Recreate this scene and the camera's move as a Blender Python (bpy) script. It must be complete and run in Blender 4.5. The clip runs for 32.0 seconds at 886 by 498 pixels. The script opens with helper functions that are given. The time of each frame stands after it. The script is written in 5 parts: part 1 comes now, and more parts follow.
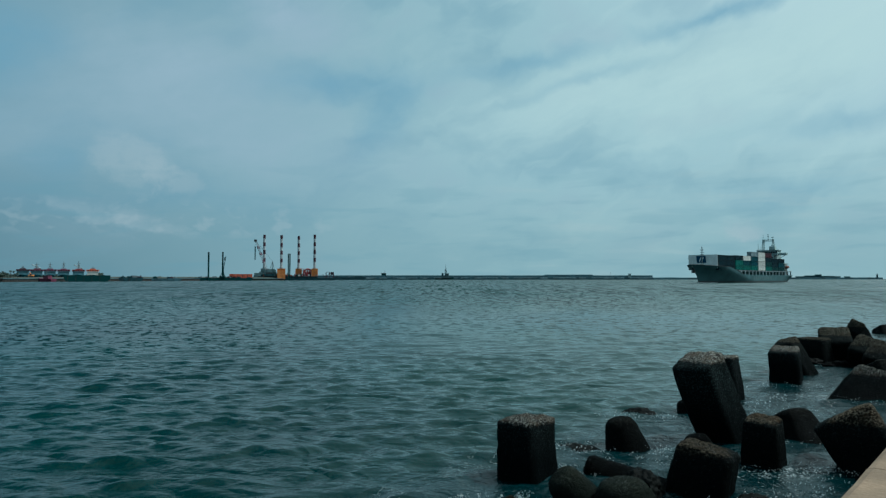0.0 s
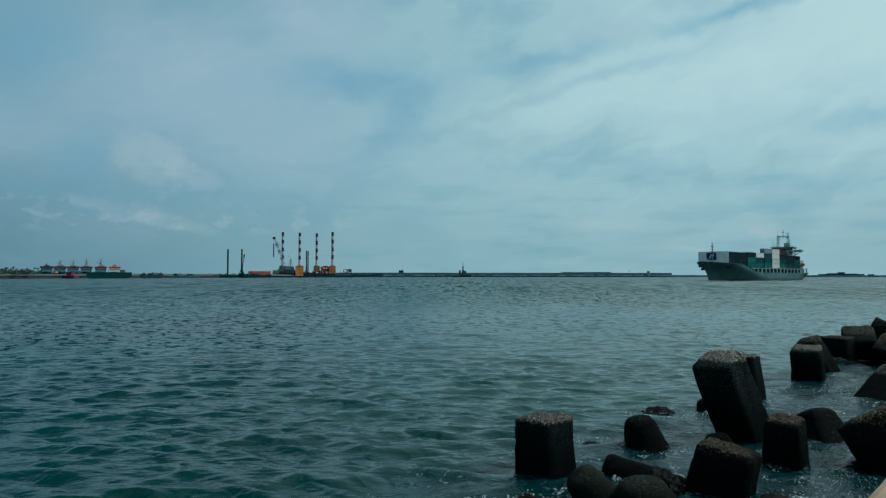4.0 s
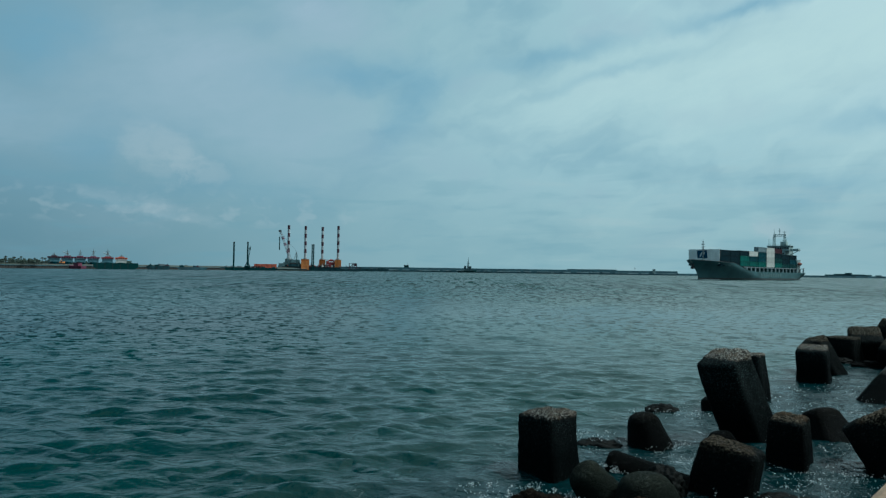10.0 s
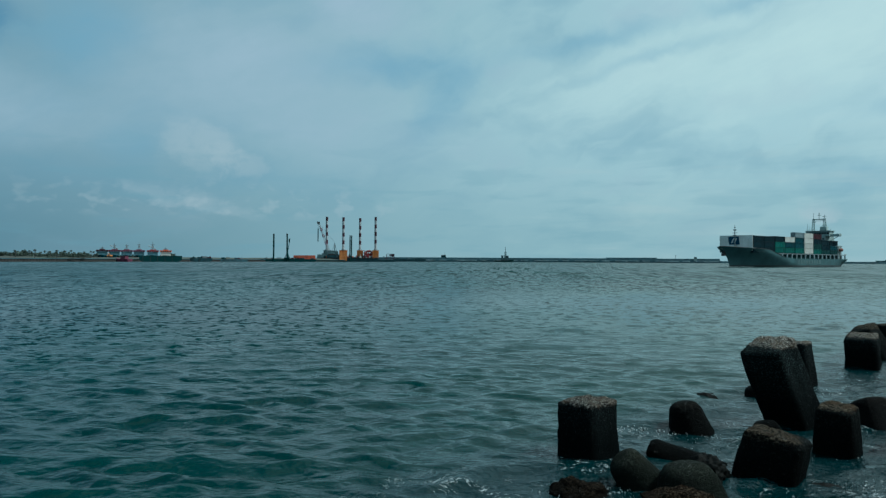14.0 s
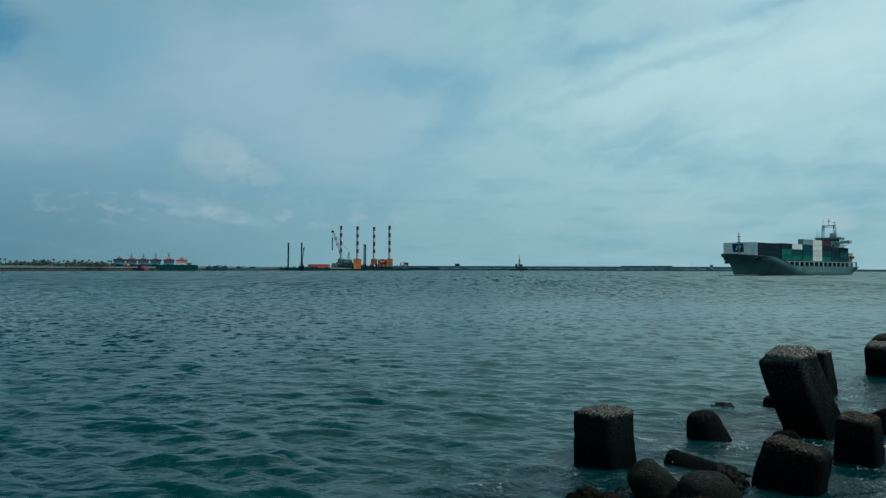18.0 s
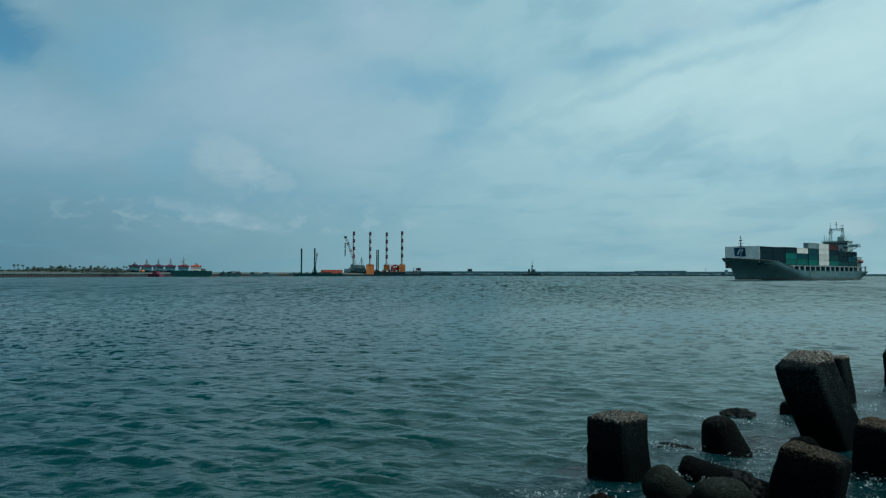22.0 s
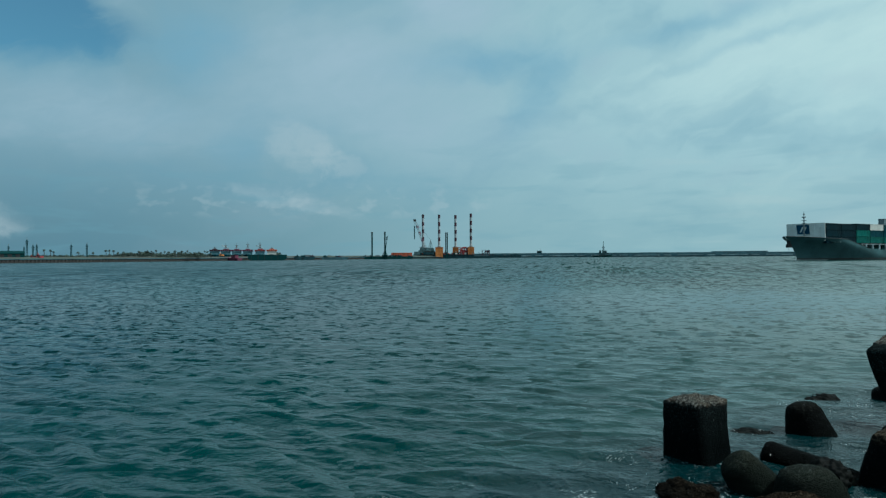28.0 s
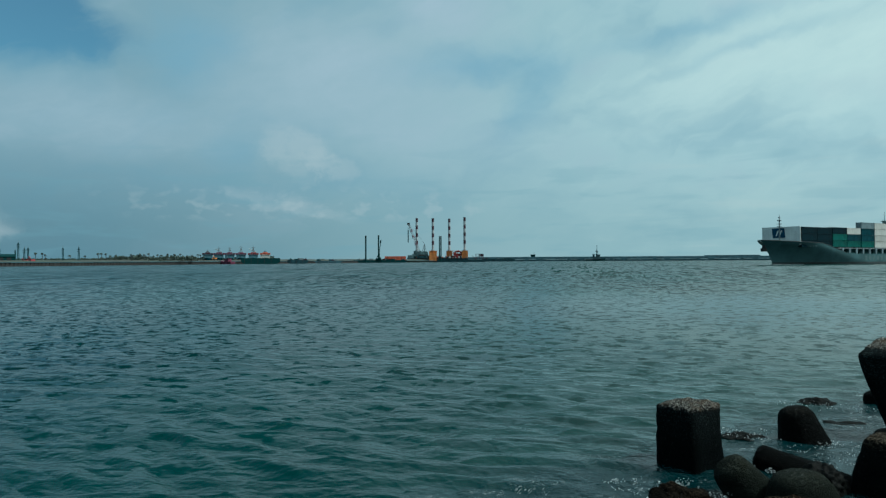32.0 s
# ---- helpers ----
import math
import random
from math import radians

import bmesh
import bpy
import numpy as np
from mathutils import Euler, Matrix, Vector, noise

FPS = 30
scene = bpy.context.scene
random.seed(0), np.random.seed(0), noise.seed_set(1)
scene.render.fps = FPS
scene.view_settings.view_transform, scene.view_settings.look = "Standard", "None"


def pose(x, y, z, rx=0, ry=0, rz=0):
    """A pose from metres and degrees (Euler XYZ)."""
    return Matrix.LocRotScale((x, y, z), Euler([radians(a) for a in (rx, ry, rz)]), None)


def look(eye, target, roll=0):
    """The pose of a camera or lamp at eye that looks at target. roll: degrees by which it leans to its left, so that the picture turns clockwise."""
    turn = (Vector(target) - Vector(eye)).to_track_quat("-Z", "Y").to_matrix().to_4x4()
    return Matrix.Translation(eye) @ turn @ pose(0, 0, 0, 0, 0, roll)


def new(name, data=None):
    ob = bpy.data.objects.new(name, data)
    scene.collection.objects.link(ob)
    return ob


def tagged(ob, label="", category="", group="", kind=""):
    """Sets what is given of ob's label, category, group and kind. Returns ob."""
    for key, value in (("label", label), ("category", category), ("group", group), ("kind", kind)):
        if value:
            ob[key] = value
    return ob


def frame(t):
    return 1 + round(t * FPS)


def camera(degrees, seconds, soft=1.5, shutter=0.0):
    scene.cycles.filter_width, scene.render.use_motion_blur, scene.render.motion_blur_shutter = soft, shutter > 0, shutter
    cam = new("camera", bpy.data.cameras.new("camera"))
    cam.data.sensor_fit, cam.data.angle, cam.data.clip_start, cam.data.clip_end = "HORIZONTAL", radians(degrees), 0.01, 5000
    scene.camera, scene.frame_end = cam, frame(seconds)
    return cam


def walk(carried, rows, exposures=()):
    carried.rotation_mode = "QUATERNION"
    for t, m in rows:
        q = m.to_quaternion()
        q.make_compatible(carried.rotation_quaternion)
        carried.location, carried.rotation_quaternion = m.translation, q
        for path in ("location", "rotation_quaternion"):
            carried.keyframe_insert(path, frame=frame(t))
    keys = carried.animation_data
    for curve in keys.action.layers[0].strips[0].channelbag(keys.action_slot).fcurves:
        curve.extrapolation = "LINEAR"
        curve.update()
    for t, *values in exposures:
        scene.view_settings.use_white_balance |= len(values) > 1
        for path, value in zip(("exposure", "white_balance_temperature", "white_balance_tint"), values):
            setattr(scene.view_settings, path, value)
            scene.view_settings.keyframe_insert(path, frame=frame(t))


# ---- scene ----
cam = camera(67.2, 32.0, soft=1.3)


def aim(x, y, z, yaw, pitch, roll):
    """A camera pose from its heading, its tilt and its lean, in degrees."""
    a, b = radians(yaw), radians(pitch)
    way = Vector((-math.sin(a) * math.cos(b), math.cos(a) * math.cos(b), math.sin(b)))
    return look((x, y, z), Vector((x, y, z)) + way, roll)


PATH = [
    (0.0, 0.021, 0.003, 2.423, -0.00, 2.54, -0.03), (0.5, 0.020, 0.002, 2.419, 0.15, 2.54, -0.01), (1.0, 0.020, -0.000, 2.421, 0.34, 2.69, -0.03),
    (1.5, 0.020, 0.002, 2.420, 0.40, 2.69, -0.04), (2.0, 0.026, 0.010, 2.422, 0.71, 2.40, -0.05), (2.5, 0.023, 0.012, 2.421, 1.05, 2.33, -0.03),
    (3.0, 0.024, 0.012, 2.420, 1.25, 2.20, -0.12), (3.5, 0.018, 0.011, 2.428, 1.35, 2.24, -0.04), (5.5, 0.012, 0.009, 2.417, 1.84, 2.45, 0.15),
    (6.0, 0.012, 0.009, 2.413, 1.80, 2.45, 0.24), (6.5, 0.015, 0.009, 2.416, 1.67, 2.24, 0.40), (7.0, 0.010, 0.009, 2.414, 1.40, 2.07, 0.38),
    (7.5, 0.011, 0.012, 2.412, 1.17, 2.10, 0.36), (8.0, 0.018, 0.021, 2.411, 1.26, 2.19, 0.34), (8.5, 0.015, 0.022, 2.408, 1.52, 2.17, 0.43),
    (9.0, 0.013, 0.019, 2.406, 1.84, 2.07, 0.64), (9.5, 0.012, 0.017, 2.409, 2.00, 1.93, 0.72), (10.0, 0.012, 0.016, 2.408, 1.96, 1.90, 0.82),
    (10.5, 0.007, 0.017, 2.413, 2.05, 1.98, 0.82), (11.0, 0.000, 0.016, 2.398, 2.51, 1.67, 0.77), (11.5, 0.004, 0.014, 2.400, 3.21, 1.33, 0.85),
    (12.0, -0.002, 0.022, 2.399, 4.12, 1.37, 0.78), (12.5, -0.004, 0.015, 2.401, 5.68, 1.19, 0.30), (13.0, -0.003, -0.000, 2.395, 6.48, 0.99, 0.10),
    (13.5, 0.007, -0.017, 2.391, 6.29, 1.02, -0.04), (14.0, 0.005, -0.014, 2.399, 5.12, 1.00, 0.30), (14.5, -0.003, -0.008, 2.402, 5.46, 1.26, 0.17),
    (16.5, -0.004, -0.007, 2.396, 5.42, 1.33, 0.41), (17.0, -0.015, -0.004, 2.400, 5.50, 1.43, 0.48), (17.5, -0.014, -0.013, 2.396, 5.82, 1.67, 0.37),
    (18.0, -0.007, -0.019, 2.400, 6.31, 1.73, 0.19), (18.5, -0.005, -0.023, 2.399, 6.06, 2.14, 0.14), (19.0, -0.004, -0.017, 2.400, 6.11, 2.29, 0.23),
    (19.5, -0.003, -0.011, 2.392, 6.29, 1.99, 0.21), (20.0, 0.001, -0.011, 2.397, 6.32, 1.85, 0.27), (20.5, -0.011, -0.006, 2.397, 6.55, 1.95, 0.38),
    (21.0, -0.002, -0.010, 2.387, 7.18, 1.91, 0.24), (21.5, -0.004, -0.005, 2.391, 7.37, 2.05, 0.05), (22.0, 0.000, -0.005, 2.389, 7.39, 2.19, 0.09),
    (22.5, -0.000, -0.005, 2.383, 7.40, 2.18, 0.33), (23.0, 0.002, -0.006, 2.388, 7.61, 1.91, 0.31), (23.5, -0.001, -0.006, 2.387, 7.71, 1.79, 0.29),
    (24.0, -0.002, -0.009, 2.385, 7.75, 1.81, 0.20), (24.5, -0.003, -0.005, 2.395, 7.71, 1.84, 0.19), (26.5, -0.033, 0.017, 2.396, 10.51, 1.45, -0.12),
    (27.0, -0.019, -0.008, 2.395, 11.60, 1.50, 0.13), (27.5, -0.018, -0.019, 2.392, 12.47, 1.10, -0.16), (28.0, -0.019, -0.015, 2.384, 13.30, 0.68, -0.34),
    (28.5, -0.018, -0.011, 2.381, 13.62, 0.62, -0.39), (29.0, -0.017, -0.009, 2.378, 13.63, 0.68, -0.33), (29.5, -0.021, -0.005, 2.382, 13.30, 0.64, -0.24),
    (30.0, -0.018, -0.004, 2.384, 12.88, 0.63, -0.18), (30.5, -0.018, -0.004, 2.381, 12.53, 0.69, -0.22), (31.0, -0.018, -0.004, 2.380, 12.37, 0.90, -0.33),
    (31.5, -0.023, -0.002, 2.390, 12.48, 0.96, -0.18), (32.0, -0.018, -0.002, 2.389, 12.76, 0.99, -0.28),
]
walk(cam, [(t, aim(*row)) for t, *row in PATH], exposures=[(0, -0.20, 5680, -3), (8, -0.19, 5690, -3), (13, -0.12, 5690, -3), (26, -0.09, 5740, -3), (32, -0.05, 5900, -3)])

# ---- sky and sun ----
SUN_AZIMUTH, SUN_HEIGHT = 92.0, 55.0


def math_node(tree, op, a, b=None, clamp=False):
    n = tree.nodes.new("ShaderNodeMath")
    n.operation, n.use_clamp = op, clamp
    for i, v in enumerate((a, b)):
        if v is None:
            continue
        if isinstance(v, (int, float)):
            n.inputs[i].default_value = v
        else:
            tree.links.new(v, n.inputs[i])
    return n.outputs[0]


def mixed(tree, factor, a, b):
    n = tree.nodes.new("ShaderNodeMix")
    n.data_type = "RGBA"
    for slot, v in ((0, factor), (6, a), (7, b)):
        if isinstance(v, (int, float)):
            n.inputs[slot].default_value = v
        elif isinstance(v, tuple):
            n.inputs[slot].default_value = (*v, 1)
        else:
            tree.links.new(v, n.inputs[slot])
    return n.outputs[2]


def ramp(tree, value, low, high, smooth=True):
    n = tree.nodes.new("ShaderNodeMapRange")
    n.interpolation_type = "SMOOTHSTEP" if smooth else "LINEAR"
    tree.links.new(value, n.inputs[0])
    n.inputs[1].default_value, n.inputs[2].default_value = low, high
    return n.outputs[0]


def noise_at(tree, vector, scale, detail=6.0, rough=0.55, distortion=0.0):
    n = tree.nodes.new("ShaderNodeTexNoise")
    n.inputs["Scale"].default_value, n.inputs["Detail"].default_value = scale, detail
    n.inputs["Roughness"].default_value, n.inputs["Distortion"].default_value = rough, distortion
    tree.links.new(vector, n.inputs["Vector"])
    return n.outputs["Fac"]


def toward(az, el):
    a, e = radians(az), radians(el)
    return Vector((math.sin(a) * math.cos(e), math.cos(a) * math.cos(e), math.sin(e)))


def make_sky():
    world = bpy.data.worlds.new("world")
    scene.world = world
    world.use_nodes = True
    tree = world.node_tree
    tree.nodes.clear()
    coord = tree.nodes.new("ShaderNodeTexCoord").outputs["Generated"]
    norm = tree.nodes.new("ShaderNodeVectorMath")
    norm.operation = "NORMALIZE"
    tree.links.new(coord, norm.inputs[0])
    d = norm.outputs[0]
    xyz = tree.nodes.new("ShaderNodeSeparateXYZ")
    tree.links.new(d, xyz.inputs[0])
    x, y, z = xyz.outputs
    # bearing and height over the horizon, in degrees
    bearing = math_node(tree, "MULTIPLY", math_node(tree, "ARCTAN2", x, y), 57.2958)
    height = math_node(tree, "MULTIPLY", math_node(tree, "ARCSINE", z), 57.2958)
    chart = tree.nodes.new("ShaderNodeCombineXYZ")
    tree.links.new(bearing, chart.inputs[0])
    tree.links.new(height, chart.inputs[1])

    def blown(vector, scale, reach, detail=3.0):
        """The chart bent by a slow noise, so that cloud edges wander."""
        n = tree.nodes.new("ShaderNodeTexNoise")
        n.inputs["Scale"].default_value, n.inputs["Detail"].default_value = scale, detail
        tree.links.new(vector, n.inputs["Vector"])
        off = tree.nodes.new("ShaderNodeVectorMath")
        off.operation = "MULTIPLY_ADD"
        tree.links.new(n.outputs["Color"], off.inputs[0])
        off.inputs[1].default_value = (reach, reach * 0.7, 0)
        off.inputs[2].default_value = (-reach / 2, -reach * 0.35, 0)
        add = tree.nodes.new("ShaderNodeVectorMath")
        tree.links.new(vector, add.inputs[0])
        tree.links.new(off.outputs[0], add.inputs[1])
        return add.outputs[0]

    air = blown(blown(chart.outputs[0], 0.10, 6.0), 0.45, 2.4)
    curl = blown(chart.outputs[0], 0.55, 2.2, 5.0)

    def spot(az, el, inner, outer):
        """1 within inner degrees of a direction, 0 past outer degrees."""
        n = tree.nodes.new("ShaderNodeVectorMath")
        n.operation = "DOT_PRODUCT"
        tree.links.new(d, n.inputs[0])
        n.inputs[1].default_value = toward(az, el)
        return ramp(tree, n.outputs["Value"], math.cos(radians(outer)), math.cos(radians(inner)))

    def drawn(vector, angle, sx, sy):
        m = tree.nodes.new("ShaderNodeMapping")
        tree.links.new(vector, m.inputs[0])
        m.vector_type = "TEXTURE"
        m.inputs["Rotation"].default_value[2] = radians(angle)
        m.inputs["Scale"].default_value = (sx, sy, 1)
        return m.outputs[0]

    def wisp(az, el, turn, long, thick, vector, edge=1.0):
        """One bank or gap of cloud: a soft drawn-out patch on the chart."""
        m = tree.nodes.new("ShaderNodeMapping")
        tree.links.new(vector, m.inputs[0])
        m.vector_type = "TEXTURE"
        m.inputs["Location"].default_value = (az, el, 0)
        m.inputs["Rotation"].default_value[2] = radians(turn)
        m.inputs["Scale"].default_value = (long, thick, 1)
        g = tree.nodes.new("ShaderNodeTexGradient")
        g.gradient_type = "SPHERICAL"
        tree.links.new(m.outputs[0], g.inputs[0])
        return ramp(tree, g.outputs["Fac"], 0.0, edge)

    def times(*terms):
        out = terms[0]
        for t in terms[1:]:
            out = math_node(tree, "MULTIPLY", out, t)
        return out

    sky = tree.nodes.new("ShaderNodeTexSky")
    sky.sky_type, sky.sun_disc = "NISHITA", False
    sky.sun_elevation, sky.sun_rotation = radians(SUN_HEIGHT), radians(SUN_AZIMUTH)
    sky.dust_density, sky.ozone_density = 1.0, 2.0
    blue = tree.nodes.new("ShaderNodeVectorMath")
    blue.operation = "MULTIPLY"
    tree.links.new(sky.outputs[0], blue.inputs[0])
    blue.inputs[1].default_value = (0.066, 0.104, 0.099)
    mottle = noise_at(tree, drawn(air, 12, 11.0, 5.5), 1.0, 4.0, 0.5)
    veil = noise_at(tree, drawn(air, 24, 9.0, 2.2), 1.0, 5.0, 0.55)
    grain = noise_at(tree, drawn(curl, 20, 3.0, 1.0), 1.0, 5.0, 0.6)
    # the overcast: greyer away from the sun, paler towards it
    side = ramp(tree, bearing, -44.0, 22.0)
    tone = mixed(tree, side, CLOUD_SHADE, CLOUD_LIGHT)
    tone = mixed(tree, times(math_node(tree, "SUBTRACT", 1.0, ramp(tree, mottle, 0.34, 0.54)), 0.40), tone, (0.215, 0.395, 0.505))
    tone = mixed(tree, times(ramp(tree, mottle, 0.50, 0.70), 0.34), tone, (0.45, 0.555, 0.640))
    tone = mixed(tree, times(ramp(tree, veil, 0.50, 0.68), ramp(tree, bearing, -20.0, 20.0), 0.30), tone, (0.61, 0.765, 0.760))
    tone = mixed(tree, spot(SUN_AZIMUTH, SUN_HEIGHT, 2, 72), tone, SUN_CLOUD)
    # wide pale banks, thin blue lanes between them
    for az, el, turn, long, thick, amount, paint in BANKS:
        tone = mixed(tree, times(wisp(az, el, turn, long, thick, air), math_node(tree, "ADD", times(grain, 0.9), 0.55), amount), tone, paint)
    # open sky
    gap = math_node(tree, "MAXIMUM", wisp(-48, 17.6, -6, 14, 4.8, air), wisp(-60, 42, 0, 66, 27, air))
    gap = times(gap, math_node(tree, "SUBTRACT", 1.2, times(ramp(tree, veil, 0.42, 0.72), 0.6)))
    tone = mixed(tree, times(ramp(tree, gap, 0.05, 0.6), 0.92), tone, blue.outputs[0])
    # haze near the sea
    haze = math_node(tree, "SUBTRACT", 1.0, ramp(tree, height, 0.0, 11.0))
    haze_tone = mixed(tree, ramp(tree, bearing, -50.0, 6.0), HAZE_DIM, HAZE_LIT)
    tone = mixed(tree, times(haze, 0.72), tone, haze_tone)
    # heaps of cloud low over the sea, lit on their crowns, with grey-blue under them
    billow = noise_at(tree, drawn(curl, 0, 2.4, 1.7), 1.0, 6.0, 0.6)
    for az, el, long, thick, amount in HEAPS:
        body = wisp(az, el, -14, long, thick, curl, 0.55)
        body = ramp(tree, math_node(tree, "ADD", body, times(math_node(tree, "SUBTRACT", billow, 0.5), 2.4)), 0.25, 1.1)
        body = times(body, wisp(az, el, -14, long * 1.25, thick * 1.25, air, 0.8))
        tone = mixed(tree, times(body, amount), tone, HEAP_LIGHT)
    # a row of small heads far out and level bars of cloud under them
    heads = noise_at(tree, drawn(chart.outputs[0], 0, 1.6, 1.0), 1.0, 2.5, 0.5, 0.2)
    row = times(ramp(tree, height, 3.0, 4.2), math_node(tree, "SUBTRACT", 1.0, ramp(tree, height, 4.6, 7.0)), wisp(-24, 4.8, -4, 19, 5, chart.outputs[0], 0.4))
    tone = mixed(tree, times(ramp(tree, heads, 0.50, 0.68), row, 0.24), tone, HEAP_LIGHT)
    bar = noise_at(tree, drawn(chart.outputs[0], 1, 8.0, 1.3), 1.0, 4.0, 0.5, 0.3)
    low = math_node(tree, "SUBTRACT", 1.0, ramp(tree, height, 5.0, 13.0))
    tone = mixed(tree, times(ramp(tree, bar, 0.52, 0.70), low, ramp(tree, bearing, -12.0, 14.0), 0.32), tone, (0.54, 0.645, 0.650))
    tone = mixed(tree, times(math_node(tree, "SUBTRACT", 1.0, ramp(tree, bar, 0.32, 0.50)), low, 0.26), tone, (0.205, 0.395, 0.480))
    back = tree.nodes.new("ShaderNodeBackground")
    tree.links.new(tone, back.inputs["Color"])
    back.inputs["Strength"].default_value = SKY_STRENGTH
    out = tree.nodes.new("ShaderNodeOutputWorld")
    tree.links.new(back.outputs[0], out.inputs[0])


SUN_CLOUD = (1.00, 1.06, 1.07)
CLOUD_SHADE, CLOUD_LIGHT, HEAP_LIGHT = (0.262, 0.405, 0.485), (0.492, 0.668, 0.705), (0.56, 0.625, 0.655)
HAZE_DIM, HAZE_LIT, SKY_STRENGTH = (0.098, 0.208, 0.270), (0.335, 0.495, 0.530), 0.92
MAUVE, LANE, PEARL = (0.445, 0.562, 0.648), (0.215, 0.425, 0.570), (0.655, 0.805, 0.790)
# bearing, height, slant, half length, half depth, strength, colour
BANKS = (
    (-21, 16, -4, 17, 7.5, 0.62, MAUVE), (-13, 21.5, -12, 8, 4.5, 0.85, MAUVE), (-12, 10, 0, 14, 5.0, 0.30, MAUVE), (-41, 11, -4, 14, 4.5, 0.50, MAUVE), (-27, 12, 0, 14, 5.0, 0.30, MAUVE),
    (-33.5, 17, 10, 7, 4.5, 0.50, LANE), (-9, 16.2, 3, 12, 3.0, 0.48, LANE), (-5.0, 13.4, 55, 6.5, 3.0, 0.40, LANE),
    (10, 15, 18, 16, 5.0, 0.45, PEARL), (24, 16, 8, 24, 7.0, 0.72, PEARL), (34, 17.5, 6, 18, 5.5, 0.55, PEARL), (34, 9, 4, 16, 5.0, 0.30, PEARL), (34, 36, 10, 40, 15, 0.65, PEARL),
    (7.5, 18.2, 9, 10, 1.4, 0.45, LANE), (23.5, 20.6, 5, 11, 1.2, 0.62, LANE), (12, 16.6, 14, 11, 0.9, 0.30, LANE), (32, 11.2, 4, 9, 1.5, 0.35, LANE), (27.5, 6.7, 0, 9, 1.9, 0.45, LANE),
    (15, 4.7, 2, 10, 1.1, 0.35, PEARL), (-29, 6.4, 0, 17, 2.0, 0.25, LANE), (-17, 6.6, 0, 8, 2.6, 0.15, LANE), (-30.5, 9.0, 0, 3.5, 2.0, 0.30, LANE),
)
HEAPS = ((-25.0, 8.9, 5.0, 2.9, 0.25), (-25.8, 9.6, 4.0, 2.6, 0.14), (-22.6, 8.0, 3.6, 1.8, 0.26), (-47.5, 3.0, 3.2, 2.2, 0.60), (24.3, 4.0, 2.8, 1.3, 0.45), (-26, 4.9, 7.0, 1.3, 0.32))
make_sky()
sun = new("sun", bpy.data.lights.new("sun", "SUN"))
sun.data.energy, sun.data.angle, sun.data.color = 3.8, radians(1.2), (1.0, 0.97, 0.9)
sun.matrix_world = look(toward(SUN_AZIMUTH, SUN_HEIGHT) * 100, (0, 0, 0))


# ---- materials ----
def material(name, color, rough=0.7, metal=0.0, vary=0.25, scale=2.0, fine=18.0, bump=0.15, second=None, spec=0.3):
    """A painted or raw surface: colour broken up at two sizes, with grain in its relief and gloss."""
    m = bpy.data.materials.new(name)
    m.use_nodes = True
    tree = m.node_tree
    b = tree.nodes["Principled BSDF"]
    where = tree.nodes.new("ShaderNodeTexCoord").outputs["Object"]
    big = noise_at(tree, where, scale, 5.0, 0.6)
    small = noise_at(tree, where, fine, 4.0, 0.6)
    dark = tuple(c * (1 - vary) for c in color)
    light = second or tuple(min(1, c * (1 + vary)) for c in color)
    tone = mixed(tree, ramp(tree, big, 0.35, 0.65), dark, light)
    tone = mixed(tree, math_node(tree, "MULTIPLY", ramp(tree, small, 0.45, 0.75), 0.35), tone, tuple(c * 0.55 for c in color))
    own = tree.nodes.new("ShaderNodeObjectInfo").outputs["Random"]
    hsv = tree.nodes.new("ShaderNodeHueSaturation")
    tree.links.new(math_node(tree, "ADD", math_node(tree, "MULTIPLY", own, 0.24), 0.88), hsv.inputs["Value"])
    tree.links.new(tone, hsv.inputs["Color"])
    tree.links.new(hsv.outputs[0], b.inputs["Base Color"])
    tree.links.new(math_node(tree, "ADD", math_node(tree, "MULTIPLY", small, 0.25), rough - 0.12, True), b.inputs["Roughness"])
    b.inputs["Metallic"].default_value = metal
    b.inputs["Specular IOR Level"].default_value = spec
    if bump:
        n = tree.nodes.new("ShaderNodeBump")
        n.inputs["Strength"].default_value, n.inputs["Distance"].default_value = bump, 0.02
        tree.links.new(small, n.inputs["Height"])
        tree.links.new(n.outputs[0], b.inputs["Normal"])
    return m


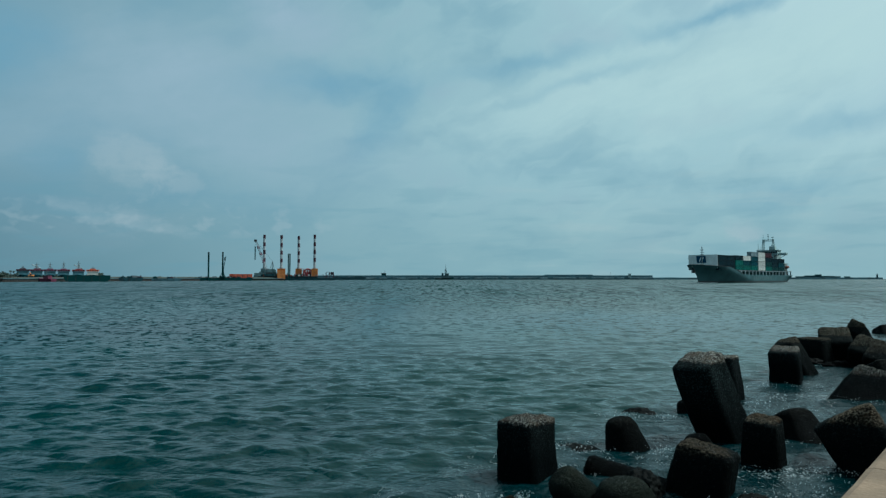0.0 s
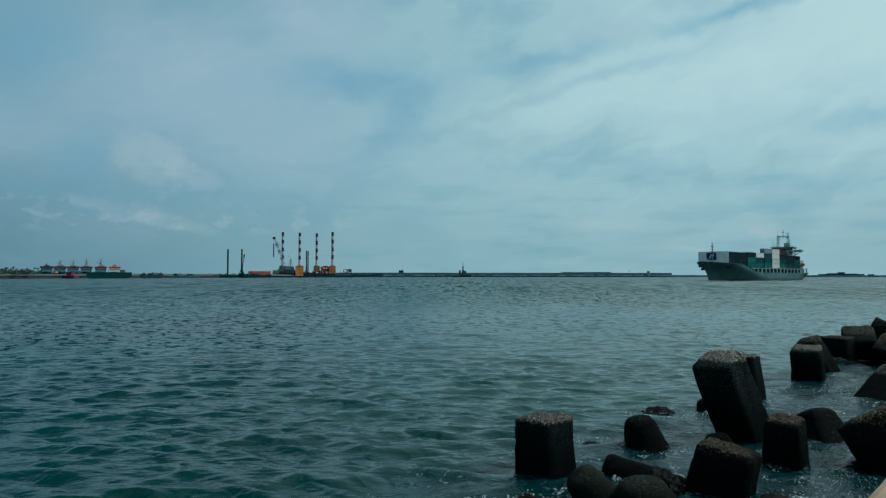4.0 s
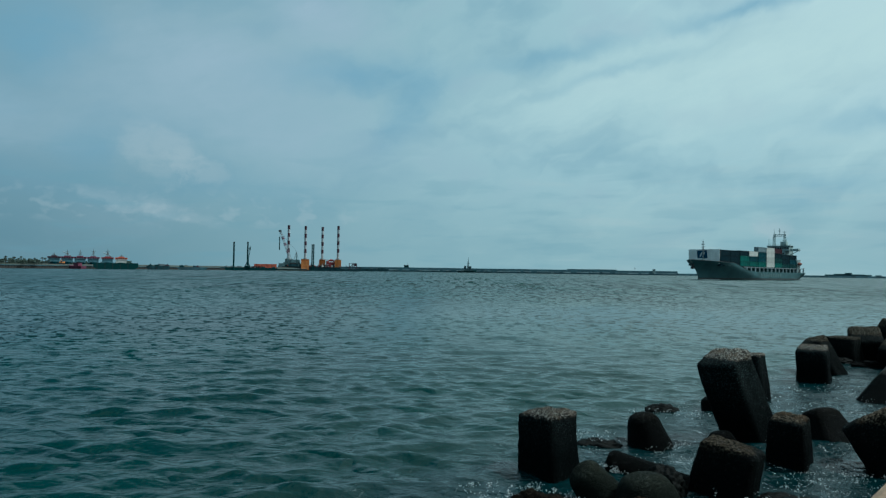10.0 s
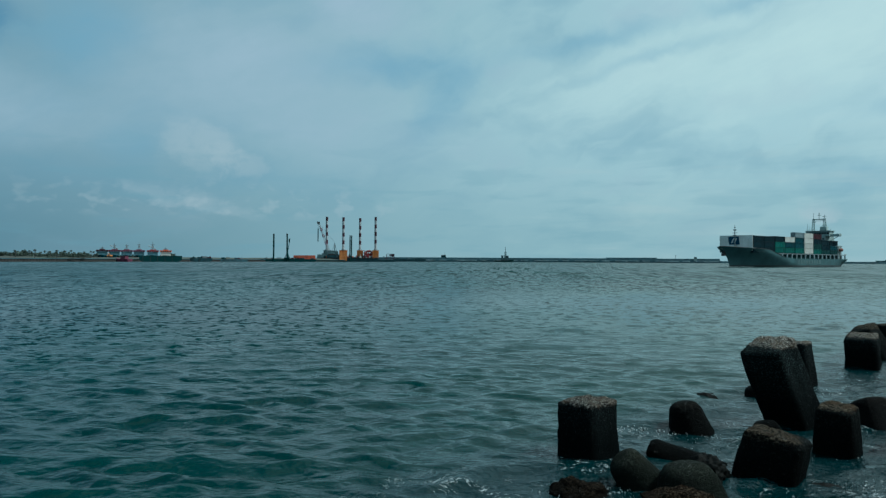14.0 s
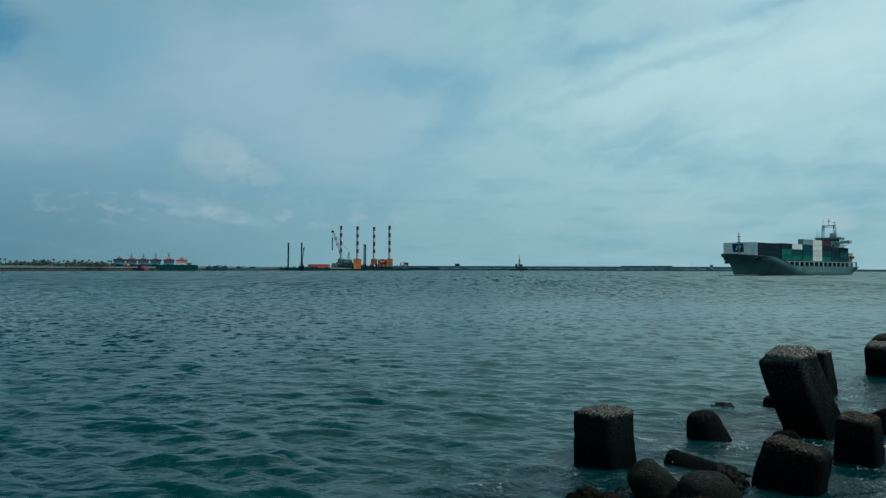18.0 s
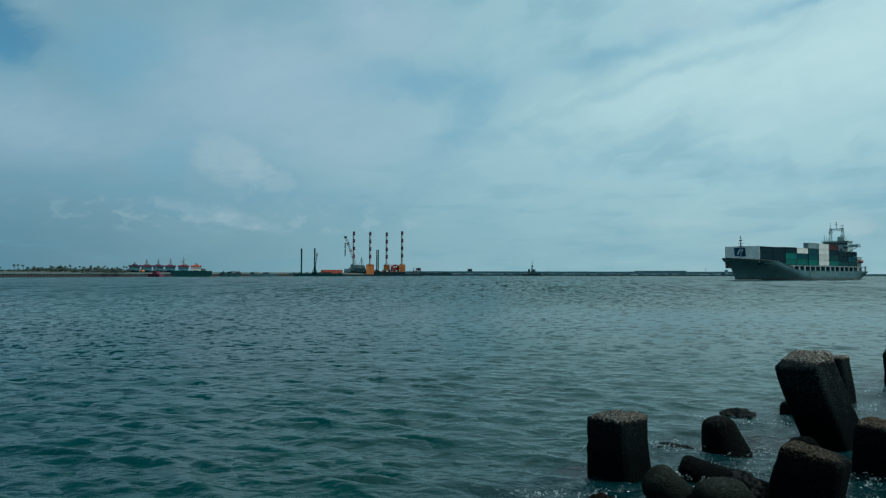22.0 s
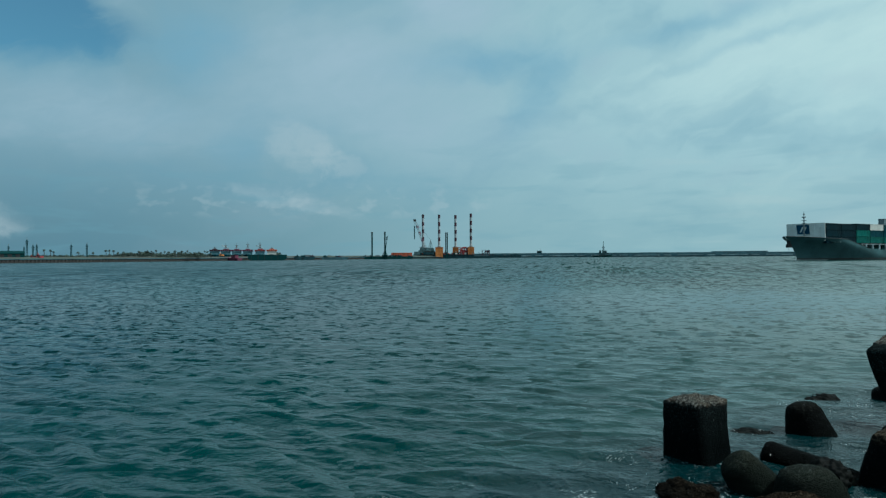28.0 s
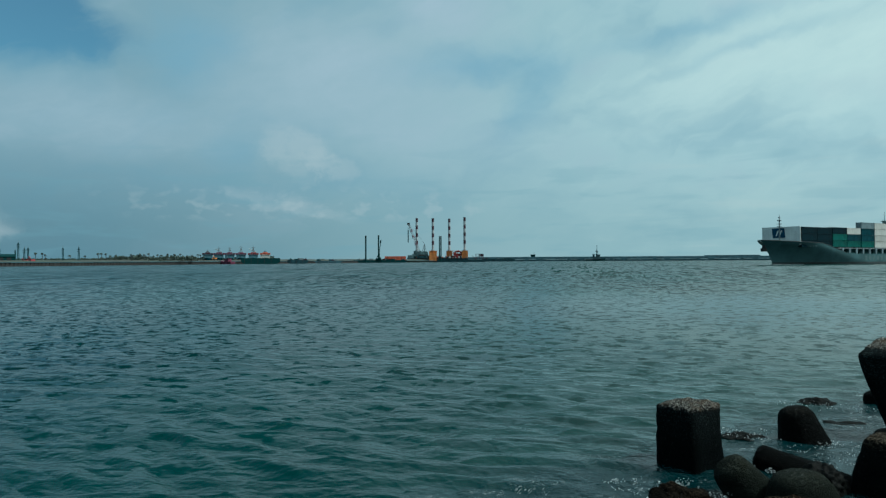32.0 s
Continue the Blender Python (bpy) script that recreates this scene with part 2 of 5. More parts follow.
def water_material():
    m = bpy.data.materials.new("sea_water")
    m.use_nodes = True
    tree = m.node_tree
    b = tree.nodes["Principled BSDF"]
    where = tree.nodes.new("ShaderNodeTexCoord").outputs["Object"]
    cloudy = noise_at(tree, where, 0.05, 4.0, 0.55)
    tone = mixed(tree, ramp(tree, cloudy, 0.35, 0.65), (0.0003, 0.0160, 0.0146), (0.0005, 0.0270, 0.0236))
    # along the seawall, shallow over black rubble and lapping between the blocks, their dark reflection is painted in
    side = tree.nodes.new("ShaderNodeVectorMath")
    side.operation = "DOT_PRODUCT"
    tree.links.new(tree.nodes.new("ShaderNodeNewGeometry").outputs["Position"], side.inputs[0])
    side.inputs[1].default_value = (0.745, -0.667, 0.0)
    inshore = ramp(tree, side.outputs["Value"], -6.4, -4.6)
    tone = mixed(tree, inshore, tone, (0.0011, 0.0135, 0.0158))
    # threads of thin foam drift between the blocks, whitened for the sun's glints there
    lace = noise_at(tree, where, 2.6, 4.0, 0.6, 1.2)
    lace = math_node(tree, "SUBTRACT", 1.0, ramp(tree, math_node(tree, "ABSOLUTE", math_node(tree, "SUBTRACT", lace, 0.5)), 0.004, 0.022))
    broken = math_node(tree, "MULTIPLY", ramp(tree, noise_at(tree, where, 0.9, 3.0, 0.55, 0.4), 0.52, 0.64), ramp(tree, noise_at(tree, where, 19.0, 3.0, 0.6), 0.42, 0.62))
    lace = math_node(tree, "MULTIPLY", math_node(tree, "MULTIPLY", lace, broken), inshore)
    tone = mixed(tree, math_node(tree, "MULTIPLY", lace, 0.70), tone, (0.42, 0.47, 0.475))
    tree.links.new(tone, b.inputs["Base Color"])
    b.inputs["IOR"].default_value = 1.333
    b.inputs["Specular IOR Level"].default_value = 0.36
    span = tree.nodes.new("ShaderNodeVectorMath")
    span.operation = "LENGTH"
    tree.links.new(where, span.inputs[0])
    away = span.outputs["Value"]
    # far off the small ripples lie too close together to show: they only spread the gloss
    tree.links.new(math_node(tree, "ADD", math_node(tree, "MULTIPLY", ramp(tree, away, 30.0, 160.0), 0.10), 0.07), b.inputs["Roughness"])

    def laid(turn, sx, sy):
        m = tree.nodes.new("ShaderNodeMapping")
        tree.links.new(where, m.inputs[0])
        m.inputs["Rotation"].default_value[2] = radians(turn)
        m.inputs["Scale"].default_value = (sx, sy, 1.0)
        return m.outputs[0]

    gusts = math_node(tree, "ADD", math_node(tree, "MULTIPLY", ramp(tree, noise_at(tree, laid(25, 0.045, 0.018), 1.0, 4.0, 0.55, 0.5), 0.36, 0.62), 0.85), 0.5)

    # a slick in the lee of the blocks
    lee = tree.nodes.new("ShaderNodeVectorMath")
    lee.operation = "DISTANCE"
    tree.links.new(tree.nodes.new("ShaderNodeNewGeometry").outputs["Position"], lee.inputs[0])
    lee.inputs[1].default_value = (11.0, 32.0, 0.0)
    ruffled = math_node(tree, "ADD", math_node(tree, "MULTIPLY", ramp(tree, lee.outputs["Value"], 5.0, 27.0), 0.50), 0.50)

    def slopes(vector, scale, detail, across, along_view, rise, low, high):
        """Tilts of the surface as a normal: the faces of the waves that show far out lean to the shore."""
        n = tree.nodes.new("ShaderNodeTexNoise")
        n.inputs["Scale"].default_value, n.inputs["Detail"].default_value, n.inputs["Roughness"].default_value = scale, detail, 0.62
        tree.links.new(vector, n.inputs["Vector"])
        c = tree.nodes.new("ShaderNodeSeparateXYZ")
        tree.links.new(n.outputs["Color"], c.inputs[0])
        v = tree.nodes.new("ShaderNodeCombineXYZ")
        tree.links.new(math_node(tree, "MULTIPLY", math_node(tree, "SUBTRACT", c.outputs[0], 0.5), across), v.inputs[0])
        lean = math_node(tree, "MULTIPLY", math_node(tree, "MULTIPLY", ramp(tree, c.outputs[1], low, high), along_view), math_node(tree, "MULTIPLY", gusts, ruffled))
        tree.links.new(math_node(tree, "SUBTRACT", math_node(tree, "MULTIPLY", ruffled, -rise), lean), v.inputs[1])
        v.inputs[2].default_value = 1.0
        return v.outputs[0]

    crest = noise_at(tree, laid(-6, 0.7, 1.0), 1.6, 1.5, 0.45, 0.2)
    crest = math_node(tree, "ABSOLUTE", math_node(tree, "SUBTRACT", crest, 0.5))
    ripple = noise_at(tree, laid(-6, 0.65, 1.0), 5.0, 2.0, 0.5)
    ripple = math_node(tree, "SUBTRACT", ripple, math_node(tree, "MULTIPLY", crest, 3.0))
    near = tree.nodes.new("ShaderNodeBump")
    near.inputs["Strength"].default_value, near.inputs["Distance"].default_value = 1.0, 0.037
    tree.links.new(ripple, near.inputs["Height"])
    middle = slopes(laid(6, 0.66, 1.0), 3.8, 2.5, 0.26, 0.36, 0.095, 0.51, 0.66)
    distant = slopes(laid(4, 0.60, 0.18), 3.2, 3.0, 0.22, 0.62, 0.13, 0.535, 0.61)
    remote = slopes(laid(3, 0.55, 0.035), 2.1, 2.5, 0.16, 0.60, 0.14, 0.535, 0.595)
    far = mixed(tree, ramp(tree, away, 45.0, 110.0), middle, distant)
    far = mixed(tree, ramp(tree, away, 70.0, 190.0), far, remote)
    unit = tree.nodes.new("ShaderNodeVectorMath")
    unit.operation = "NORMALIZE"
    tree.links.new(mixed(tree, ramp(tree, away, 13.0, 34.0), near.outputs[0], far), unit.inputs[0])
    third = tree.nodes.new("ShaderNodeBump")
    third.inputs["Strength"].default_value, third.inputs["Distance"].default_value = 1.0, 0.036
    lap = noise_at(tree, where, 14.0, 3.0, 0.55, 0.3)
    where_fine = math_node(tree, "SUBTRACT", 1.0, ramp(tree, away, 14.0, 40.0))
    tree.links.new(math_node(tree, "MULTIPLY", lap, math_node(tree, "MAXIMUM", math_node(tree, "MULTIPLY", inshore, 0.95), math_node(tree, "MULTIPLY", where_fine, 0.22))), third.inputs["Height"])
    tree.links.new(unit.outputs[0], third.inputs["Normal"])
    tree.links.new(third.outputs[0], b.inputs["Normal"])
    return m


def block_material(name, crust, side, wet, depth, tidal=(0.15, 1.05)):
    """Weathered cast concrete: a rough pale crust on its head, dark weathered sides with shade put into their colour,
    black and wet at the water.
    """
    m = bpy.data.materials.new(name)
    m.use_nodes = True
    tree = m.node_tree
    b = tree.nodes["Principled BSDF"]
    where = tree.nodes.new("ShaderNodeTexCoord").outputs["Object"]
    local, place = (tree.nodes.new("ShaderNodeSeparateXYZ") for _ in range(2))
    tree.links.new(where, local.inputs[0])
    tree.links.new(tree.nodes.new("ShaderNodeNewGeometry").outputs["Position"], place.inputs[0])
    big = noise_at(tree, where, 3.5, 5.0, 0.6)
    patch = noise_at(tree, where, 9.0, 5.0, 0.65)
    grit = noise_at(tree, where, 42.0, 5.0, 0.7)
    voro = tree.nodes.new("ShaderNodeTexVoronoi")
    voro.inputs["Scale"].default_value = 55.0
    tree.links.new(where, voro.inputs["Vector"])
    speck = ramp(tree, voro.outputs["Distance"], 0.10, 0.45)
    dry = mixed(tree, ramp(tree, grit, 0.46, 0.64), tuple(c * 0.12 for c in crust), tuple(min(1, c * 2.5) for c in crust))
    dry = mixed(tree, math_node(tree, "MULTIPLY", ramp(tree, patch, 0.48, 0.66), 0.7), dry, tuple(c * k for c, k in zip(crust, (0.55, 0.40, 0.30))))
    shaded_flank = mixed(tree, math_node(tree, "MULTIPLY", ramp(tree, grit, 0.50, 0.66), math_node(tree, "ADD", math_node(tree, "MULTIPLY", patch, 1.2), 0.3)), tuple(c * 0.85 for c in side), tuple(c * k for c, k in zip(side, (7.6, 7.6, 7.0))))
    shaded_flank = mixed(tree, math_node(tree, "MULTIPLY", ramp(tree, big, 0.42, 0.68), 0.6), shaded_flank, tuple(c * k for c, k in zip(side, (0.55, 0.6, 0.5))))
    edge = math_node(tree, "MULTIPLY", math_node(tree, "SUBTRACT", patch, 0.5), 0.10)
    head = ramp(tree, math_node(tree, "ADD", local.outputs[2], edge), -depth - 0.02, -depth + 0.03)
    tone = mixed(tree, head, shaded_flank, dry)
    tide = math_node(tree, "ADD", place.outputs[2], math_node(tree, "MULTIPLY", math_node(tree, "SUBTRACT", big, 0.5), 0.30))
    dryness = ramp(tree, tide, *tidal)
    tree.links.new(mixed(tree, dryness, wet, tone), b.inputs["Base Color"])
    # beads of water stand on the wet part and catch the light
    beads = math_node(tree, "MULTIPLY", ramp(tree, noise_at(tree, where, 30.0, 3.0, 0.6), 0.61, 0.70), math_node(tree, "SUBTRACT", 1.0, dryness))
    tree.links.new(math_node(tree, "SUBTRACT", math_node(tree, "ADD", math_node(tree, "MULTIPLY", dryness, 0.30), 0.60), math_node(tree, "MULTIPLY", beads, 0.45)), b.inputs["Roughness"])
    tree.links.new(math_node(tree, "ADD", 0.02, math_node(tree, "MULTIPLY", beads, 0.16)), b.inputs["Specular IOR Level"])
    n = tree.nodes.new("ShaderNodeBump")
    n.inputs["Strength"].default_value, n.inputs["Distance"].default_value = 1.0, 0.034
    relief = math_node(tree, "ADD", math_node(tree, "MULTIPLY", head, 0.35), 0.65)
    tree.links.new(math_node(tree, "MULTIPLY", math_node(tree, "ADD", grit, math_node(tree, "MULTIPLY", speck, 0.4)), relief), n.inputs["Height"])
    tree.links.new(n.outputs[0], b.inputs["Normal"])
    return m


WATER = water_material()
HULL = material("hull_paint", (0.045, 0.097, 0.105), 0.5, vary=0.18, scale=0.12, fine=1.5, spec=0.08)
HULL_LOW = material("hull_low_paint", (0.018, 0.027, 0.029), 0.55, vary=0.3, scale=0.2, fine=2.0)
DECK = material("deck_paint", (0.12, 0.15, 0.14), 0.7)
WHITE = material("white_paint", (0.60, 0.63, 0.62), 0.5, vary=0.10, scale=0.3, fine=3.0)
PALE = material("pale_grey_paint", (0.40, 0.415, 0.39), 0.5, vary=0.12, scale=0.3, fine=3.0)
NAVY = material("navy_paint", (0.0005, 0.0135, 0.020), 0.75, vary=0.25, scale=0.4, fine=4.0, spec=0.08)
BLUE = material("blue_paint", (0.001, 0.036, 0.048), 0.65, vary=0.25, scale=0.4, fine=4.0, spec=0.08)
GREEN = material("green_paint", (0.006, 0.080, 0.068), 0.65, vary=0.22, scale=0.4, fine=4.0, spec=0.08)
RUST = material("rust_red_paint", (0.040, 0.016, 0.022), 0.65, vary=0.3, scale=0.5, fine=4.0, spec=0.08)
GREY_BLUE = material("grey_blue_paint", (0.135, 0.19, 0.21), 0.55, vary=0.2, scale=0.4, fine=4.0, spec=0.08)
SHIP_GREY = material("ship_grey_paint", (0.25, 0.325, 0.32), 0.6, vary=0.2, scale=0.3, fine=2.0, spec=0.1)
LIFEBOAT = material("faded_orange_paint", (0.15, 0.066, 0.055), 0.6, spec=0.1)
DARK_TEAL = material("dark_teal_steel", (0.016, 0.045, 0.055), 0.65, vary=0.35, scale=0.3, fine=2.0, spec=0.1)
TEAL_GREY = material("teal_grey_paint", (0.085, 0.140, 0.150), 0.6, vary=0.35, scale=0.3, fine=2.0, spec=0.1)
BLACK = material("black_steel", (0.02, 0.022, 0.024), 0.6)
DARK_GREEN = material("dark_green_steel", (0.004, 0.034, 0.036), 0.75, spec=0.08)
GLASS = material("dark_window_glass", (0.01, 0.015, 0.018), 0.18, vary=0.1, bump=0.0)
EMBLEM_BLUE = material("emblem_blue_paint", (0.010, 0.060, 0.115), 0.6, spec=0.08)
LETTER = material("faded_letter_paint", (0.088, 0.142, 0.145), 0.6, spec=0.08)
LEG_WHITE = material("weathered_white_paint", (0.31, 0.35, 0.37), 0.6, vary=0.2, scale=0.3, fine=2.0, spec=0.1)
RED = material("red_paint", (0.23, 0.036, 0.042), 0.6, vary=0.25, scale=0.3, fine=2.0)
PURPLE_RED = material("purple_red_paint", (0.13, 0.035, 0.065), 0.6, vary=0.3, scale=0.3, fine=2.0)
LIGHT_BLUE = material("faded_blue_paint", (0.050, 0.125, 0.155), 0.6, vary=0.25, scale=0.3, fine=2.0)
MAROON = material("maroon_paint", (0.046, 0.017, 0.028), 0.6, vary=0.3, scale=0.3, fine=2.0)
ORANGE = material("orange_paint", (0.46, 0.165, 0.045), 0.6, vary=0.2, scale=0.3, fine=2.0)
ORANGE_RED = material("orange_red_paint", (0.40, 0.085, 0.045), 0.6, vary=0.2, scale=0.3, fine=2.0)
STEEL = material("grey_steel", (0.16, 0.19, 0.20), 0.5, 0.4, vary=0.25, scale=0.5, fine=3.0)
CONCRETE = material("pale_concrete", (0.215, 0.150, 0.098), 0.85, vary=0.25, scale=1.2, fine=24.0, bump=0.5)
LIT_LEDGE = material("pale_lit_ledge", (0.19, 0.27, 0.29), 0.85, vary=0.3, scale=0.05, fine=0.5)
# far concrete, with the blue of distance haze mixed into its colour
QUAY_HAZED = material("quay_concrete_hazed", (0.038, 0.088, 0.108), 0.85, vary=0.3, scale=0.15, fine=1.2)
SHEET_PILE = material("rusty_sheet_pile", (0.034, 0.032, 0.031), 0.8, vary=0.35, scale=0.3, fine=1.5)
EARTH = material("sandy_ground", (0.066, 0.070, 0.062), 0.95, vary=0.35, scale=0.05, fine=0.6, second=(0.045, 0.062, 0.05))
SCRUB = material("scrub_leaves", (0.040, 0.062, 0.050), 0.85, vary=0.4, scale=0.3, fine=2.0)
BARK = material("grey_bark", (0.05, 0.05, 0.048), 0.9, vary=0.3)
# rock of the mole, its colour shifted blue to stand for haze
ROCK_HAZED = material("breakwater_rock_hazed", (0.036, 0.085, 0.104), 0.9, vary=0.4, scale=0.12, fine=0.8)
WET_ROCK = material("black_wet_rock", (0.0035, 0.0045, 0.0042), 0.60, vary=0.25, scale=6.0, fine=30.0, bump=0.6, spec=0.05)
CRUST = block_material("barnacle_crusted_rock", (0.024, 0.0185, 0.0130), (0.006, 0.0055, 0.0048), (0.0025, 0.0026, 0.0022), -0.04, (-0.02, 0.30))
# foam white, raised so its flecks also give the sunlit sparkles
FOAM = material("sea_foam", (0.62, 0.66, 0.66), 0.4, vary=0.12, scale=8.0, fine=60.0, bump=0.5)
SEABED = material("seabed_sand", (0.02, 0.04, 0.035), 0.9)
# side colours sit near black: weathering plus the painted shade of the flanks
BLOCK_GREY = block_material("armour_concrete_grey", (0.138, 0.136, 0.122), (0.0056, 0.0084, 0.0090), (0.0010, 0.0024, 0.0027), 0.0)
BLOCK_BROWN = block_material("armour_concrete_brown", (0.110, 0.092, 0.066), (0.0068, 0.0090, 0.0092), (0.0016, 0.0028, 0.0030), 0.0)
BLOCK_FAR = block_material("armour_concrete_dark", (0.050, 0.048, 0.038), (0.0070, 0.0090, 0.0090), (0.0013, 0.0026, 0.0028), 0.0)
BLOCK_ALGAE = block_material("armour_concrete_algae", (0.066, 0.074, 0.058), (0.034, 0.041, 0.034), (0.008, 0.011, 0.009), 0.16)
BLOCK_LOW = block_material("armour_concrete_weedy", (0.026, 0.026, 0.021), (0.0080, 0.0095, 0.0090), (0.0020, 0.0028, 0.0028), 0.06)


# ---- builders ----
class Build:
    """Collects vertices and faces of one mesh."""

    def __init__(self):
        self.v, self.f = [], []

    def add(self, verts, faces):
        k = len(self.v)
        self.v += [tuple(p) for p in verts]
        self.f += [tuple(i + k for i in face) for face in faces]
        return self

    def box(self, x, y, z, sx, sy, sz, turn=0.0):
        """A box by its base's centre and its size."""
        c, s = math.cos(radians(turn)), math.sin(radians(turn))
        pts = []
        for dz in (0, sz):
            for dx, dy in ((-.5, -.5), (.5, -.5), (.5, .5), (-.5, .5)):
                a, b = dx * sx, dy * sy
                pts.append((x + a * c - b * s, y + a * s + b * c, z + dz))
        return self.add(pts, [(3, 2, 1, 0), (4, 5, 6, 7), (0, 1, 5, 4), (1, 2, 6, 5), (2, 3, 7, 6), (3, 0, 4, 7)])

    def tube(self, p, q, r0, r1=None, n=8):
        """A round bar from p to q."""
        r1 = r0 if r1 is None else r1
        p, q = Vector(p), Vector(q)
        w = (q - p).normalized()
        u = w.orthogonal().normalized()
        t = w.cross(u)
        pts = []
        for c, r in ((p, r0), (q, r1)):
            for i in range(n):
                a = math.tau * i / n
                pts.append(c + (u * math.cos(a) + t * math.sin(a)) * r)
        faces = [(i, (i + 1) % n, n + (i + 1) % n, n + i) for i in range(n)]
        faces += [tuple(range(n - 1, -1, -1)), tuple(range(n, 2 * n))]
        return self.add(pts, faces)

    def rings(self, rings, close=True):
        """A skin over rings of points of equal count, closed at both ends."""
        n = len(rings[0])
        faces = []
        for k in range(len(rings) - 1):
            for i in range(n):
                j = (i + 1) % n
                faces.append((k * n + i, k * n + j, (k + 1) * n + j, (k + 1) * n + i))
        if close:
            faces += [tuple(range(n - 1, -1, -1)), tuple(range((len(rings) - 1) * n, len(rings) * n))]
        return self.add([p for r in rings for p in r], faces)

    def lattice(self, p, q, w0, w1, bays, r):
        """A four-chord lattice beam from p to q."""
        p, q = Vector(p), Vector(q)
        w = (q - p).normalized()
        u = w.orthogonal().normalized()
        t = w.cross(u)
        at = lambda k, i: p.lerp(q, k / bays) + (u * (1, 1, -1, -1)[i % 4] + t * (1, -1, -1, 1)[i % 4]) * (w0 + (w1 - w0) * k / bays) / 2
        for i in range(4):
            self.tube(at(0, i), at(bays, i), r, n=4)
            for k in range(bays):
                self.tube(at(k, i), at(k + 1, i + 1), r * 0.6, n=3)
        return self

    def mesh(self, name, mat, smooth=False):
        me = bpy.data.meshes.new(name)
        me.from_pydata(self.v, [], self.f)
        me.materials.append(mat)
        if smooth:
            me.shade_smooth()
        me.update()
        return me


def part(name, build, mat, parent, label="", smooth=False):
    ob = new(name, build if isinstance(build, bpy.types.Mesh) else build.mesh(name, mat, smooth))
    ob.parent = parent
    if label:
        tagged(ob, label)
    return ob


def thing(name, m, label, category, group="", kind=""):
    ob = new(name)
    ob.empty_display_size = 0.5
    ob.matrix_world = m
    return tagged(ob, label, category, group, kind)


def solid(name, build, mat, label, category, group="", kind="", smooth=False):
    return tagged(new(name, build.mesh(name, mat, smooth)), label, category, group, kind)


def polar(az, d, z=0.0):
    """A place d metres off, az degrees to the right of straight ahead."""
    return Vector((math.sin(radians(az)) * d, math.cos(radians(az)) * d, z))


# ---- water, ground and far shore ----
def water_sheet(name, seed, heading, tall, drift, sink):
    """One sheet of sea with its waves; a fan of cells that is finest along the shore and reaches the horizon."""
    rng = np.random.default_rng(seed)
    ox, oy = -drift[0] / 2, -6.0 - max(0.0, -drift[1]) * 0.1
    radii = [2.0]
    while radii[-1] < 4700:
        r = radii[-1]
        radii.append(r + (0.11 if r < 28 else 0.15 if r < 50 else max(0.15, min(r * r / 5600, r * 0.0068)) if r < 240 else r * 0.03))
    turns = np.concatenate([np.linspace(-180, -58, 24)[:-1], np.linspace(-58, 46, 800), np.linspace(46, 180, 24)[1:]])
    rr, aa = np.meshgrid(np.array(radii), np.radians(turns), indexing="ij")
    gx, gy = ox + rr * np.sin(aa), oy + rr * np.cos(aa)
    cell = np.maximum(np.gradient(np.array(radii))[:, None], rr * np.gradient(np.radians(turns))[None, :])
    px, py, pz = gx.copy(), gy.copy(), np.zeros_like(gx)
    # beyond the near water the waves are left to the relief of the material
    calm = 0.30 + 0.70 / (1 + (rr / 34.0) ** 2)
    count = 60
    for k in range(count):
        length = 0.24 * (2.4 / 0.24) ** (k / (count - 1)) * rng.uniform(0.92, 1.08)
        a = radians(heading) + rng.normal(0, 0.40 - 0.08 * min(2.0, length))
        ux, uy, wave = math.cos(a), math.sin(a), math.tau / length
        fade = np.clip((length / cell - 2.2) / 2.5, 0, 1)
        high = tall * 0.0080 * length ** 0.52 * min(1.0, 1.15 / length) ** 1.7 * rng.uniform(0.5, 1.5) * fade * calm
        turn = wave * (ux * gx + uy * gy) + rng.uniform(0, math.tau)
        pz += high * np.cos(turn)
        px -= 0.75 * high * ux * np.sin(turn)
        py -= 0.75 * high * uy * np.sin(turn)
    ny, nx = gx.shape
    co = np.stack([px, py, pz + sink], -1).astype(np.float32).reshape(-1)
    i = (np.arange(ny - 1)[:, None] * nx + np.arange(nx - 1)).reshape(-1)
    quads = np.stack([i, i + nx, i + nx + 1, i + 1], -1).astype(np.int32).reshape(-1)
    me = bpy.data.meshes.new(name)
    me.vertices.add(nx * ny)
    me.vertices.foreach_set("co", co)
    me.loops.add(len(quads))
    me.loops.foreach_set("vertex_index", quads)
    me.polygons.add(len(quads) // 4)
    me.polygons.foreach_set("loop_start", np.arange(0, len(quads), 4, dtype=np.int32))
    me.materials.append(WATER)
    me.update(calc_edges=True)
    me.flip_normals() if me.polygons[0].normal.z < 0 else None
    me.shade_smooth()
    return tagged(new(name, me), "teal harbour water with short wind waves", "water", kind="structure")


DRIFT_A, DRIFT_B = (6.0, -13.0), (-7.0, -8.0)
water = water_sheet("water", 3, -80, 1.0, DRIFT_A, 0.0)
water_cross = water_sheet("water_cross_swell", 8, -106, 0.9, DRIFT_B, -0.004)

seabed = Build().box(0, 2200, -9.0, 8600, 5200, 0.5)
solid("seabed", seabed, SEABED, "dark sandy harbour bottom under the water", "seabed", kind="structure")

# the seawall on which the camera stands: its edge runs from behind on one side to ahead on the other
WALL_A, WALL_B = Vector((2.55, 4.39)), Vector((3.84, 5.83))
along = (WALL_B - WALL_A).normalized()
inland = Vector((along.y, -along.x))


